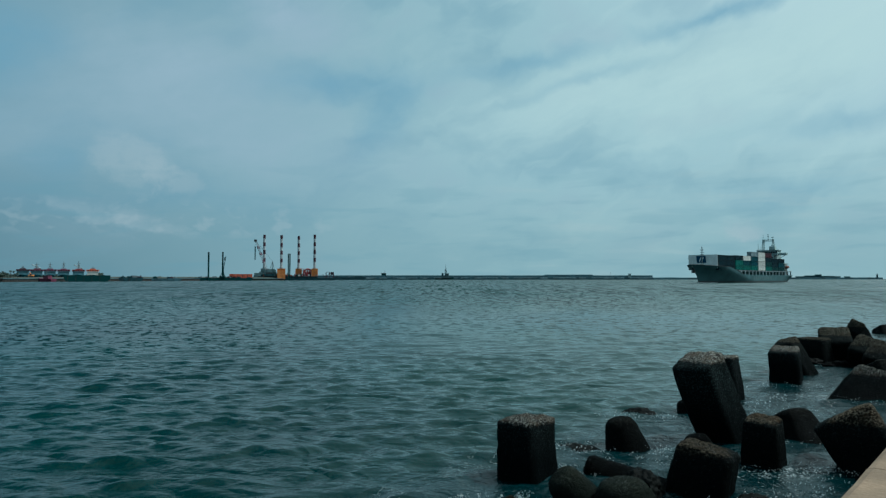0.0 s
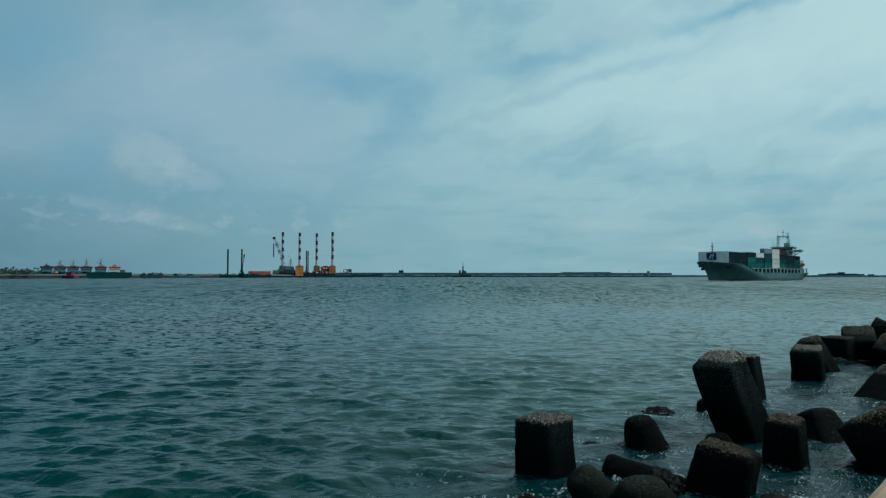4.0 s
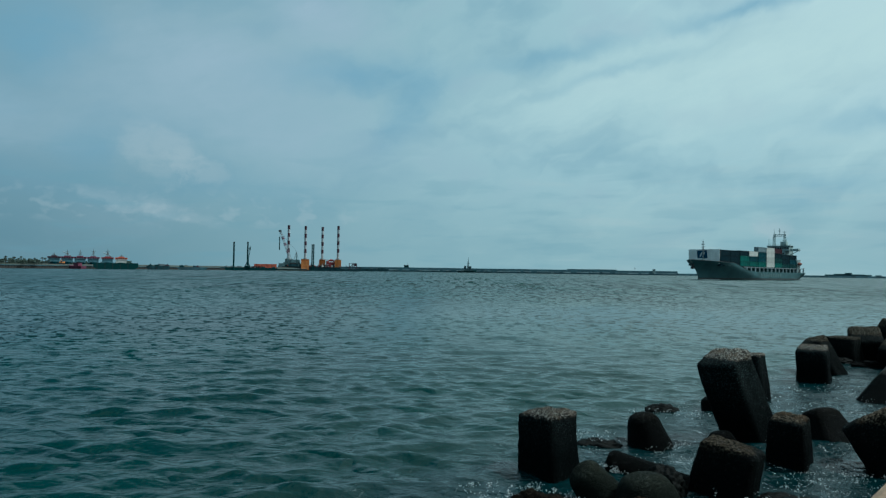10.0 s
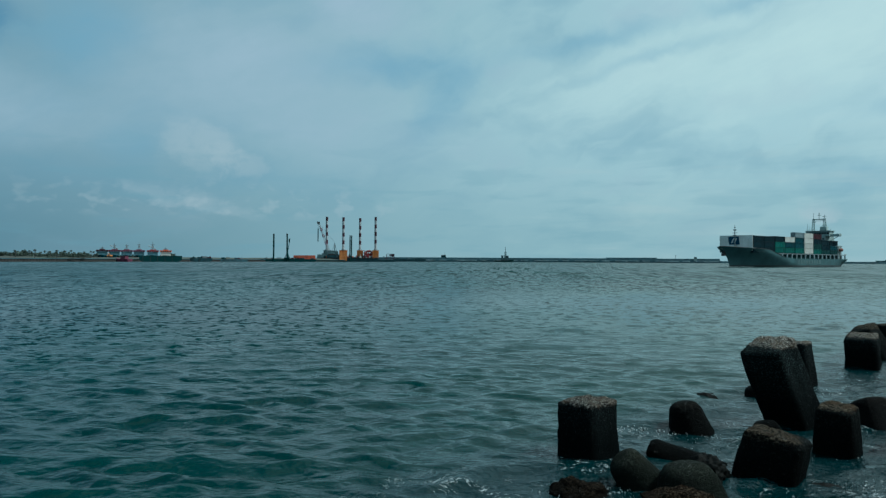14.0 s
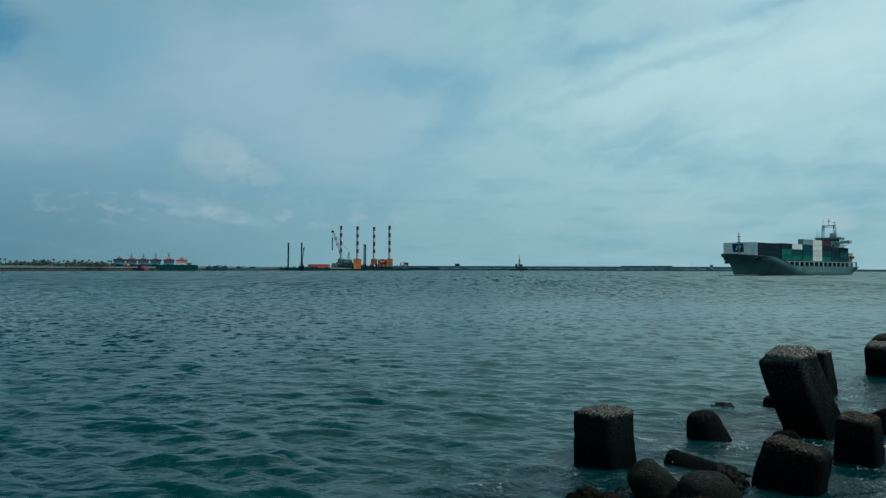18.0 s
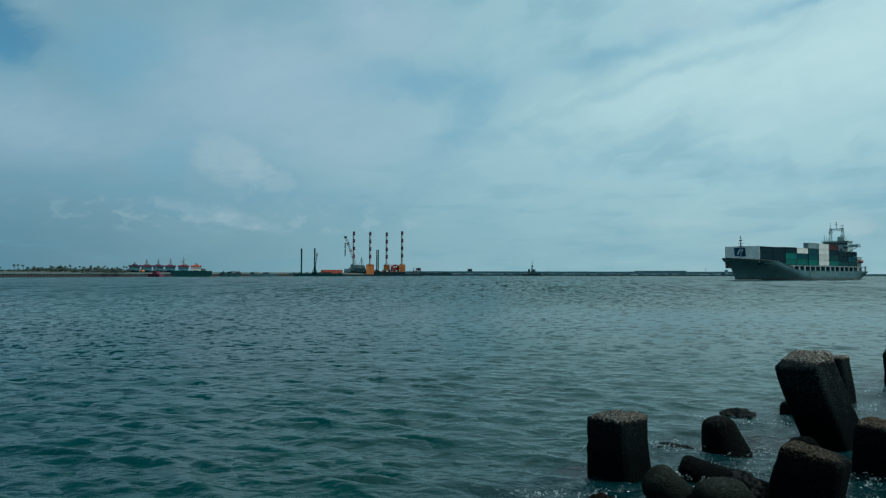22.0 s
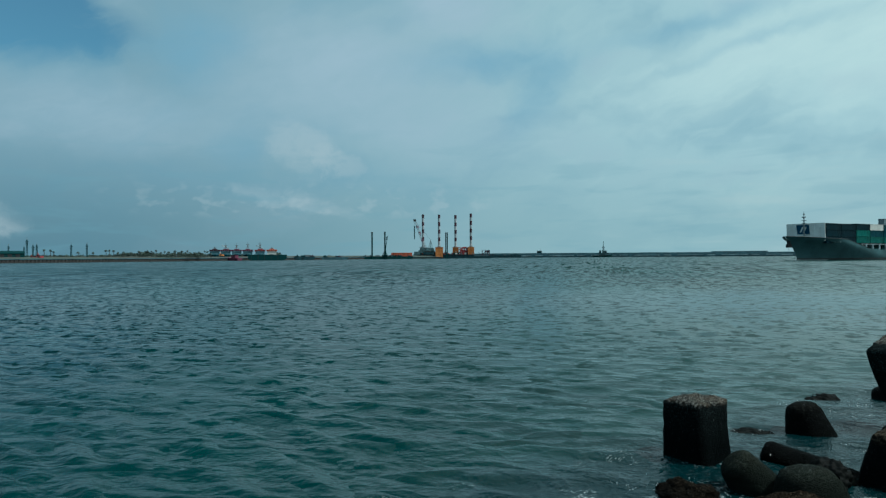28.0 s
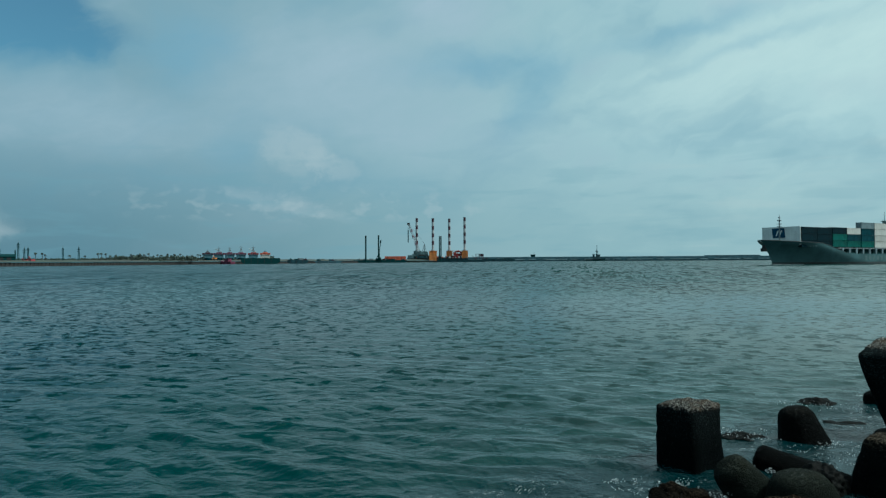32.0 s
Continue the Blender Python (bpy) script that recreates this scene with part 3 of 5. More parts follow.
def seawall():
    base = thing("seawall", Matrix.Identity(4), "pale worn concrete seawall along the water", "seawall", kind="structure")
    rng = random.Random(4)
    for k in range(-4, 8):
        a0, a1 = k * 4.0 + 0.008 - 3.0, (k + 1) * 4.0 - 0.008 - 3.0
        rows = []
        for j in range(9):
            p = WALL_A + along * (a0 + (a1 - a0) * j / 8)
            wob = lambda: rng.uniform(-0.012, 0.012)
            q = p + inland * wob()
            ring = []
            for off, z in ((0.0, -2.0), (0.0, 0.94), (0.025, 0.985), (0.07, 1.0 + wob() * 0.5), (2.2, 1.0), (6.0, 1.0), (6.0, -2.0)):
                r = q + inland * off
                ring.append((r.x, r.y, z))
            rows.append(ring)
        part("wall_segment", Build().rings(rows), CONCRETE, base)


seawall()


def rubble_mound():
    """The bed of rubble under the water on which the blocks stand."""
    rows = []
    for k in range(61):
        p = WALL_A + along * (-14 + k * 0.85)
        row = []
        for off, z in ((0.3, -6.0), (0.3, -0.75), (-2.0, -0.8), (-4.2, -0.85), (-6.0, -1.6), (-12.0, -6.0)):
            q = p + inland * off
            row.append((q.x, q.y, z + noise.noise((q.x, q.y, 1.0)) * 0.08))
        rows.append(row)
    solid("rubble_mound", Build().rings(rows), WET_ROCK, "dark rubble bed under the blocks and the water", "rubble mound", kind="structure")


rubble_mound()


def hinterland():
    """The flat ground behind the seawall."""
    rows = []
    for k in range(41):
        p = WALL_A + along * (-160 + k * 8.0)
        row = []
        for off, z in ((6.02, -2.0), (6.02, 0.97), (9, 1.0), (25, 1.3), (70, 1.6), (240, 2.0), (240, -2.0)):
            q = p + inland * off
            row.append((q.x, q.y, z + (noise.noise((q.x * 0.2, q.y * 0.2, 5.0)) * 0.12 if off > 6.5 and z > 0 else 0)))
        rows.append(row)
    solid("hinterland", Build().rings(rows), EARTH, "flat sandy ground behind the seawall", "ground", kind="structure")


hinterland()


# the bank across the channel runs almost straight away
BANK = [(-372.0, 200.0), (-354.0, 338.0), (-318.0, 646.0), (-225.0, 974.0), (-214.0, 1040.0)]


def bank():
    rng = random.Random(11)
    rows = []
    pts = []
    for (x0, y0), (x1, y1) in zip(BANK, BANK[1:]):
        n = max(2, int(math.hypot(x1 - x0, y1 - y0) / 12))
        pts += [(x0 + (x1 - x0) * k / n, y0 + (y1 - y0) * k / n) for k in range(n)]
    pts.append(BANK[-1])
    for x, y in pts:
        bump = noise.noise((x * 0.02, y * 0.02, 3.0))
        row = []
        for off, z in ((0.6, -3), (0.6, 2.3), (6, 2.5), (14, 3.6 + bump), (40, 4.3 + 1.2 * bump), (120, 4.6), (700, 4.8), (2500, 5.0)):
            row.append((x - off, y + off * 0.12, z + (noise.noise((x * 0.05, off, 1.0)) * 0.5 if 6 < off < 100 else 0)))
        rows.append(row)
    b = Build()
    n = len(rows[0])
    b.add([p for r in rows for p in r], [(k * n + i, k * n + i + 1, (k + 1) * n + i + 1, (k + 1) * n + i) for k in range(len(rows) - 1) for i in range(n - 1)])
    solid("bank_ground", b, EARTH, "low sandy bank with patches of scrub across the channel", "ground", kind="structure")
    wall = thing("quay_wall", Matrix.Identity(4), "rusty brown sheet-pile quay wall across the channel", "quay wall", kind="structure")
    one = Build()
    one.add([(0, -1.35, -3), (0.5, -0.75, -3), (0.5, 0.75, -3), (0, 1.35, -3), (0, -1.35, 2.2), (0.5, -0.75, 2.2), (0.5, 0.75, 2.2), (0, 1.35, 2.2), (-0.6, -1.35, 2.2), (-0.6, 1.35, 2.2)],
            [(0, 1, 5, 4), (1, 2, 6, 5), (2, 3, 7, 6), (4, 5, 6, 7), (8, 4, 7, 9)])
    pile = one.mesh("sheet_pile", SHEET_PILE)
    cap = Build()
    for (x0, y0), (x1, y1) in zip(BANK, BANK[1:]):
        length = math.hypot(x1 - x0, y1 - y0)
        turn = math.degrees(math.atan2(y1 - y0, x1 - x0)) - 90
        cap.box((x0 + x1) / 2, (y0 + y1) / 2, 2.2, 1.6, length, 0.5, turn)
        n = int(length / 2.75)
        if y1 < 330 or n < 1:
            continue
        for k in range(n):
            if y0 + (y1 - y0) * k / n > 860:
                break
            ob = part("sheet_pile", pile, None, wall)
            ob.matrix_basis = pose(x0 + (x1 - x0) * (k + .5) / n, y0 + (y1 - y0) * (k + .5) / n, 0, 0, 0, turn)
    part("capping_beam", cap, QUAY_HAZED, wall, "grey concrete capping beam")


bank()


def breakwater():
    """The long mole beyond the harbour, seen edge on."""
    base = thing("breakwater", Matrix.Identity(4), "long dark concrete and rock breakwater on the horizon", "breakwater", kind="structure")
    a, b = polar(-16, 1430), polar(17.6, 1560)
    c = polar(33.4, 1900)
    def run(p, q, width, z, mat, name):
        d = (q - p).normalized()
        n = Vector((-d.y, d.x, 0))
        rows = []
        steps = max(4, int((q - p).length / 22))
        for k in range(steps + 1):
            o = p.lerp(q, k / steps)
            w = noise.noise((k * 0.7, z, 2.0)) * 0.35
            rows.append([o + n * 0 + Vector((0, 0, -3)), o + n * 0.8 + Vector((0, 0, z + w)), o + n * width + Vector((0, 0, z + w)), o + n * width + Vector((0, 0, -3))])
        part(name, Build().rings(rows), mat, base)
    deep = Vector((0, 14, 0))
    run(a, b, 12, 4.2, ROCK_HAZED, "apron")
    run(a + deep, b + deep, 5, 9.3, QUAY_HAZED, "parapet_wall")
    run(polar(8.9, 1560) + deep * 3, polar(13.0, 1575) + deep * 3, 12, 11.6, ROCK_HAZED, "raised_mound")
    run(b, c, 14, 4.6, ROCK_HAZED, "outer_mole")
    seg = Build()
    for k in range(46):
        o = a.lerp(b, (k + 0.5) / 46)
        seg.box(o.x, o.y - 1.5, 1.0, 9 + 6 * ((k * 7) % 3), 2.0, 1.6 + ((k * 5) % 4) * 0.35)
    part("quay_edge", seg, QUAY_HAZED, base)
    # a pale ledge, added for the lit line at the wall's foot, broken here and there
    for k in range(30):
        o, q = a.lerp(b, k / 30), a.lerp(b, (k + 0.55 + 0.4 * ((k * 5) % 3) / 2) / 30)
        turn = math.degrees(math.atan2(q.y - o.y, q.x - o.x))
        part("ledge", Build().box((o.x + q.x) / 2, (o.y + q.y) / 2 + 0.5, 2.6, (q - o).length, 4.0, 2.1, turn), LIT_LEDGE, base, "pale ledge added for the lit line of the wall")


breakwater()

# ---- armour blocks along the seawall ----
BLOCKS = [
    # foot x, y; tip x, y, z; width at the foot and at the tip; squareness; turn
    (1.065, 8.30, 1.03, 8.335, 0.665, 0.575, 0.56, 1, 46),
    (4.31, 10.26, 3.83, 10.05, 1.18, 0.63, 0.60, 1, 43),
    (5.73, 13.44, 5.69, 13.56, 0.82, 0.50, 0.48, 1, 50),
    (4.55, 12.33, 4.50, 12.36, 0.20, 0.48, 0.40, 0, 0),
    (2.975, 7.77, 3.065, 7.74, 0.46, 0.66, 0.61, 1, 56),
    (3.67, 9.65, 3.64, 9.67, 0.18, 0.43, 0.31, 0, 0),
    (8.15, 15.90, 8.06, 15.81, 0.725, 0.67, 0.62, 1, 55),
    (9.24, 17.39, 8.86, 17.36, 0.775, 0.63, 0.52, 1, 42),
    (2.66, 9.75, 2.56, 9.76, 0.39, 0.60, 0.39, 0, 0),
    (4.20, 8.82, 4.17, 8.74, 0.58, 0.50, 0.41, 0.6, 50),
    (5.52, 10.44, 5.47, 10.59, 0.34, 0.66, 0.45, 0.2, 20),
    (5.50, 8.50, 5.24, 8.79, 0.60, 0.76, 0.75, 0.56, 57),
    (8.75, 13.67, 8.92, 13.70, 0.48, 1.13, 0.75, 1, 50),
    (10.95, 19.70, 10.94, 19.72, 0.63, 0.81, 0.78, 1, 40),
    (11.82, 20.11, 11.56, 19.72, 0.74, 0.86, 0.82, 1, 70),
    (15.81, 25.31, 14.61, 23.71, 0.70, 0.66, 0.50, 1, 50),
    (11.70, 18.48, 11.46, 18.08, 0.60, 0.83, 0.74, 0.6, 40),
    (11.67, 17.80, 11.50, 17.57, 0.46, 0.78, 0.70, 0.6, 40),
    (11.14, 16.90, 11.14, 17.03, 0.25, 1.00, 0.86, 0.4, 10),
    (19.47, 29.42, 19.47, 29.56, 0.31, 0.89, 0.72, 0.4, 0),
    (1.52, 7.31, 1.27, 7.26, 0.31, 0.49, 0.36, 0, 0),
    (1.90, 6.95, 1.86, 6.97, 0.34, 0.72, 0.50, 0, 0),
    (2.05, 8.34, 1.81, 8.45, 0.085, 0.37, 0.32, 0, 0),
]


def armour_block(fx, fy, tx, ty, tz, w0, w1, square, spin, seed, mat, label):
    rng = random.Random(seed)
    foot, tip = Vector((fx, fy, 0)), Vector((tx, ty, tz))
    way = (tip - foot).normalized()
    u = Vector((1, 0, 0)) - way * way.x
    u.normalize()
    v = way.cross(u)
    power = 2.0 + 12.0 * square
    n, steps = 48, 18
    length = (tip - foot).length
    deep = 0.9
    rings = []
    stations = [(-deep + (length + deep) * k / steps, 1.0, 0.0) for k in range(steps)]
    if square > 0.55:
        caps = ((0, 1.0, -0.030), (0, 0.99, -0.004), (0, 0.955, 0.016), (0, 0.90, 0.030), (0, 0.80, 0.040), (0, 0.62, 0.046), (0, 0.42, 0.048), (0, 0.2, 0.050), (0, 0.02, 0.050))
    else:
        caps = ((0, 0.985, -0.13), (0, 0.945, -0.070), (0, 0.87, -0.030), (0, 0.76, -0.004), (0, 0.62, 0.014), (0, 0.45, 0.026), (0, 0.25, 0.033), (0, 0.02, 0.035))
    stations += [(length + h * (w1 / 0.6), s, 1.0) for _, s, h in caps]
    tilt_a, tilt_b = rng.uniform(-0.05, 0.05), rng.uniform(-0.05, 0.05)
    for h, s, top in stations:
        k = max(0.0, min(1.0, h / length))
        half = (w0 + (w1 - w0) * (h / length if h < 0 else k)) / 2 * s
        ring = []
        for i in range(n):
            a = math.tau * i / n
            c, d = math.cos(a), math.sin(a)
            r = half / (abs(c) ** power + abs(d) ** power) ** (1 / power)
            if square > 0.55:
                r = min(r, half * 1.30)
            a += radians(spin)
            p = foot + way * h + (u * math.cos(a) + v * math.sin(a)) * r
            q = p * 2.3 + Vector((seed * 3.1, 0, 0))
            lump = (noise.noise(q) * 0.024 + noise.noise(q * 4) * 0.012) * (1.0 if square > 0.55 else 0.45) + noise.noise(q * 11) * (0.006 + (0.012 if square > 0.55 else 0.003) * top)
            p += (p - foot - way * h).normalized() * lump * (0.4 if s < 0.5 else 1.0)
            if top:
                p += way * ((noise.noise(q * 5) * 0.016 + noise.noise(q * 15) * 0.016) * (1.0 if square > 0.55 else 0.3) + tilt_a * (p - tip).dot(u) + tilt_b * (p - tip).dot(v))
            ring.append(p)
        rings.append(ring)
    b = Build().rings([[p - tip for p in ring] for ring in rings])
    ob = solid("armour_block", b, mat, label, "armour block", "armour blocks along the seawall", smooth=True)
    ob.location = tip
    ob.data.set_sharp_from_angle(angle=radians(42 if square > 0.55 else 75))
    return ob


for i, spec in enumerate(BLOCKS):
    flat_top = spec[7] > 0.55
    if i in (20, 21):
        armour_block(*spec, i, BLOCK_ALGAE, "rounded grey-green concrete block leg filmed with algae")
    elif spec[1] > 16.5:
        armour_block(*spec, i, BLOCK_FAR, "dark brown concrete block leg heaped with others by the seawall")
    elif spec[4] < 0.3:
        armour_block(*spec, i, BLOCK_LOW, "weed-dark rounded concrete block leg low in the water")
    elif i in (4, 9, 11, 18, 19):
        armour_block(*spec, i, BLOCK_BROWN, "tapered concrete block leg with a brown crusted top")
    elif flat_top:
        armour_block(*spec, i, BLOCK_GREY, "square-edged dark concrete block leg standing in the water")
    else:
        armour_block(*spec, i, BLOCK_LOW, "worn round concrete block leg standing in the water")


def rock(x, y, z, sx, sy, sz, seed, mat, label):
    bm = bmesh.new()
    bmesh.ops.create_icosphere(bm, subdivisions=5, radius=1.0)
    for w in bm.verts:
        q = w.co * 1.6 + Vector((seed * 5.3, 1, 2))
        k = 1 + noise.noise(q) * 0.30 + noise.noise(q * 3) * 0.18 + abs(noise.noise(q * 6)) * 0.07 + noise.noise(q * 13) * 0.05 + noise.noise(q * 27) * 0.025
        w.co = Vector((w.co.x * sx * k, w.co.y * sy * k, w.co.z * sz * k if w.co.z > 0 else w.co.z * 0.9))
    me = bpy.data.meshes.new("rock")
    bm.to_mesh(me)
    bm.free()
    me.materials.append(mat)
    me.shade_smooth()
    ob = new("rock", me)
    ob.location = (x, y, z)
    return tagged(ob, label, "rock", "wet rocks between the armour blocks")


WET_LABEL = "black wet rock washed by the waves"
rock(2.27, 7.62, 0.02, 0.23, 0.20, 0.23, 1, WET_ROCK, WET_LABEL)
rock(1.66, 6.48, 0.06, 0.36, 0.28, 0.18, 2, CRUST, "brown crusted rock at the foot of the seawall")
rock(3.55, 12.2, -0.10, 0.32, 0.26, 0.17, 3, WET_ROCK, WET_LABEL)
rock(10.6, 19.3, -0.02, 0.34, 0.3, 0.16, 4, WET_ROCK, WET_LABEL)
rock(11.1, 18.6, -0.02, 0.5, 0.3, 0.16, 5, BLOCK_LOW, "weedy rock lying between the blocks")
rock(3.52, 7.50, -0.11, 0.34, 0.22, 0.13, 6, WET_ROCK, WET_LABEL)
rock(3.60, 11.0, -0.20, 0.75, 0.30, 0.15, 7, WET_ROCK, WET_LABEL)
rock(0.80, 6.96, -0.03, 0.27, 0.22, 0.17, 8, CRUST, "brown barnacle-crusted rock at the foot of a block")
rock(1.97, 9.75, -0.12, 0.34, 0.22, 0.15, 9, WET_ROCK, WET_LABEL)

# ---- the container ship ----
SHIP_SPEED = Vector((-2.19, -2.24, 0))
SHIP_HEAD = SHIP_SPEED.normalized()
SHIP_PORT = Vector((-SHIP_HEAD.y, SHIP_HEAD.x, 0))
SHIP_BOW = Vector((224.37, 456.97, 0)) + SHIP_HEAD * 127.6 + SHIP_PORT * 0.9
SHIP_TURN = math.degrees(math.atan2(-SHIP_HEAD.y, -SHIP_HEAD.x))
# in the ship's own space x runs aft from the bow tip, -y is port, z is up


def sheer(s):
    return float(np.interp(s, (-2, 0, 16, 30, 40, 49, 60, 140), (10.3, 10.1, 9.3, 8.9, 6.9, 5.0, 4.5, 4.5)))


def stem(z):
    return 9.0 * (1 - max(0.0, min(1.0, z / 10.1)) ** 1.5) if z > 0 else 9.0


def half_beam(s, z):
    """The hull's half breadth at s metres aft of its stem at the height z."""
    k = max(0.0, min(1.0, z / 8.8))
    entry, full = 62 - 37 * k, 1.75 + 0.6 * k
    x = max(0.0, s - stem(z))
    b = 10.0 * (1 - (1 - min(1.0, x / entry)) ** full)
    run = max(0.0, (s - 116) / 22)
    return max(0.03, b * (1 - (0.55 * (1 - min(1.0, (z + 1.5) / 5.5))) * run ** 2))


def ship_hull():
    levels, stations = 14, 64
    b = Build()
    for side in (-1, 1):
        pts, faces = [], []
        for i in range(stations + 1):
            u = (i / stations) ** 1.25
            for j in range(levels + 1):
                v = j / levels
                s = 0.0
                for _ in range(3):
                    z = -1.5 + (sheer(s) + 1.5) * v
                    s = stem(z) + u * (137.5 - 3.0 * (1 - v) - stem(z))
                pts.append((s, side * half_beam(s, z), z))
        w = levels + 1
        for i in range(stations):
            for j in range(levels):
                q = (i * w + j, (i + 1) * w + j, (i + 1) * w + j + 1, i * w + j + 1)
                faces.append(q if side < 0 else q[::-1])
        b.add(pts, faces)
    transom = [(137.5 - 3.0 * (1 - j / levels), side * half_beam(137.5, -1.5 + 6 * j / levels), -1.5 + 6 * j / levels) for side, order in ((-1, range(levels + 1)), (1, range(levels, -1, -1))) for j in order]
    b.add(transom, [tuple(range(len(transom)))])
    return b


def ship_skin(name, low, high, out, mat, ship, s0=9.0, s1=135.0, label=""):
    """A painted belt or plate that follows the hull's side, on both sides."""
    b = Build()
    for side in (-1, 1):
        pts = []
        n = 48
        for i in range(n + 1):
            s = s0 + (s1 - s0) * i / n
            for z in (low, high):
                pts.append((max(s, stem(z) + 0.02), side * (half_beam(max(s, stem(z) + 0.02), z) + out), z))
        faces = [(2 * i, 2 * i + 2, 2 * i + 3, 2 * i + 1) for i in range(n)]
        b.add(pts, faces if side < 0 else [q[::-1] for q in faces])
    return part(name, b, mat, ship, label)


def container_mesh(mat):
    """A forty-foot box: recessed ribbed sides, corner posts and rails."""
    b = Build()
    length, w, h = 11.9, 2.44, 2.72
    b.box(length / 2, 0, 0.06, length - 0.12, w - 0.10, h - 0.12)
    for x in (0.09, length - 0.09):
        for y in (-w / 2 + 0.08, w / 2 - 0.08):
            b.box(x, y, 0, 0.18, 0.16, h)
    for y in (-w / 2 + 0.05, w / 2 - 0.05):
        b.box(length / 2, y, 0, length, 0.10, 0.16)
        b.box(length / 2, y, h - 0.12, length, 0.10, 0.12)
        for k in range(14):
            b.box(0.8 + k * 0.79, y, 0.16, 0.30, 0.07, h - 0.28)
    for x in (0.05, length - 0.05):
        b.box(x, 0, 0, 0.10, w, 0.16)
        b.box(x, 0, h - 0.12, 0.10, w, 0.12)
    return b.mesh("shipping_container", mat)


def container_ship():
    ship = thing("container_ship", Matrix.Identity(4), "grey container ship under way, stacked with dark and white containers", "container ship")
    hull = part("hull", ship_hull(), HULL, ship, "grey-green steel hull", smooth=True)
    hull.data.set_sharp_from_angle(angle=radians(40))
    ship_skin("boot_stripe", -0.6, 0.95, 0.03, HULL_LOW, ship, 9.0, 134.2, "dark waterline stripe")
    deck = Build()
    rows = []
    for i in range(60):
        s = 0.6 + 136.5 * i / 59
        z = sheer(s) - 0.9
        w = max(0.05, half_beam(s, sheer(s) - 1.4) - 0.1)
        rows.append([(s, -w, z), (s, w, z), (s, w, z - 0.3), (s, -w, z - 0.3)])
    part("deck", deck.rings(rows), DECK, ship)
    rail = Build()
    for side in (-1, 1):
        for i in range(46):
            s0, s1 = 0.4 + i * 1.06, 0.4 + (i + 1) * 1.06
            p = (s0, side * half_beam(s0, sheer(s0)), sheer(s0) + 0.03)
            q = (s1, side * half_beam(s1, sheer(s1)), sheer(s1) + 0.03)
            rail.tube(p, q, 0.12, n=6)
    part("bulwark_rail", rail, HULL_LOW, ship)
    # bow: anchors, hawse pipes, the mast on the forecastle
    for side in (-1, 1):
        y = side * (half_beam(3.6, 7.2) + 0.25)
        a = Build().box(3.0, y, 6.0, 0.5, 0.6, 2.2).box(3.0, y, 5.4, 2.2, 0.8, 0.7).box(2.0, y, 5.7, 0.5, 0.6, 1.1).box(4.0, y, 5.7, 0.5, 0.6, 1.1)
        part("anchor", a, BLACK, ship, "black stockless anchor hung at the bow")
    m = Build().tube((14.6, 0, 8.4), (14.6, 0, 18.6), 0.34, 0.22).tube((14.6, -1.1, 17.0), (14.6, 1.1, 17.0), 0.12).tube((14.6, 0, 18.6), (14.6, 0, 20.9), 0.14, 0.08)
    m.box(14.6, 0, 18.2, 0.9, 1.3, 0.5).box(14.6, 0, 19.4, 0.5, 0.5, 0.6).box(14.6, 0, 15.8, 0.8, 1.6, 0.2)
    part("foremast", m, STEEL, ship)
    for y in (-2, 2):
        part("windlass", Build().box(8.5, y, 9.0, 2.2, 2.2, 1.2), DECK, ship)
    # the white screen ahead of the first stack, with a plain emblem
    s_ob = part("front_screen", Build().box(15.75, 0, 8.2, 0.24, 16.6, 7.6), WHITE, ship, "white steel screen before the stacks")
    for k in range(9):
        part("stiffener", Build().box(15.58, -8.0 + k * 2.0, 8.2, 0.10, 0.14, 7.6), WHITE, s_ob)
    def slanted(x, y0, y1, z0, z1, lean, thick):
        return Build().add([(x, y0 + lean, z0), (x, y1 + lean, z0), (x, y1, z1), (x, y0, z1), (x + thick, y0 + lean, z0), (x + thick, y1 + lean, z0), (x + thick, y1, z1), (x + thick, y0, z1)],
                           [(0, 1, 2, 3)[::-1], (4, 5, 6, 7), (0, 1, 5, 4), (1, 2, 6, 5), (2, 3, 7, 6), (3, 0, 4, 7)])
    part("emblem_panel", slanted(15.44, -1.5, 3.9, 11.2, 15.2, -0.5, 0.1), EMBLEM_BLUE, s_ob, "plain dark blue slanted panel")
    mark = Build()
    for y in (-0.6, 0.8):
        mark.add([(15.42, y + 0.9, 12.0), (15.42, y + 1.5, 12.0), (15.42, y + 0.5, 14.3), (15.42, y - 0.1, 14.3), (15.42, y + 1.9, 14.3), (15.42, y + 2.4, 14.3)],
                 [(3, 2, 1, 0)])
    part("emblem_strokes", mark, WHITE, s_ob, "plain white slanted strokes")
    # containers, bay by bay from the bow: the port column's colours from below, then the stack's height
    kinds = {"n": NAVY, "b": BLUE, "g": GREEN, "w": PALE, "r": RUST, "y": GREY_BLUE, "d": DARK_GREEN}
    meshes = {k: container_mesh(v) for k, v in kinds.items()}
    words = {"n": "navy", "b": "blue", "g": "green", "w": "off-white", "r": "rust-red", "y": "grey-blue", "d": "dark green"}
    rng = random.Random(21)
    bays = [(16.1, 7.2, "nnn"), (28.2, 7.2, "nnn"), (40.3, 7.5, "ggn"), (52.4, 7.5, "gbw"), (64.9, 7.4, "gbby"), (77.1, 7.4, "wwww"), (89.2, 7.3, "gdnr"), (101.4, 6.9, "dnn"), (113.8, 6.9, "dbn")]
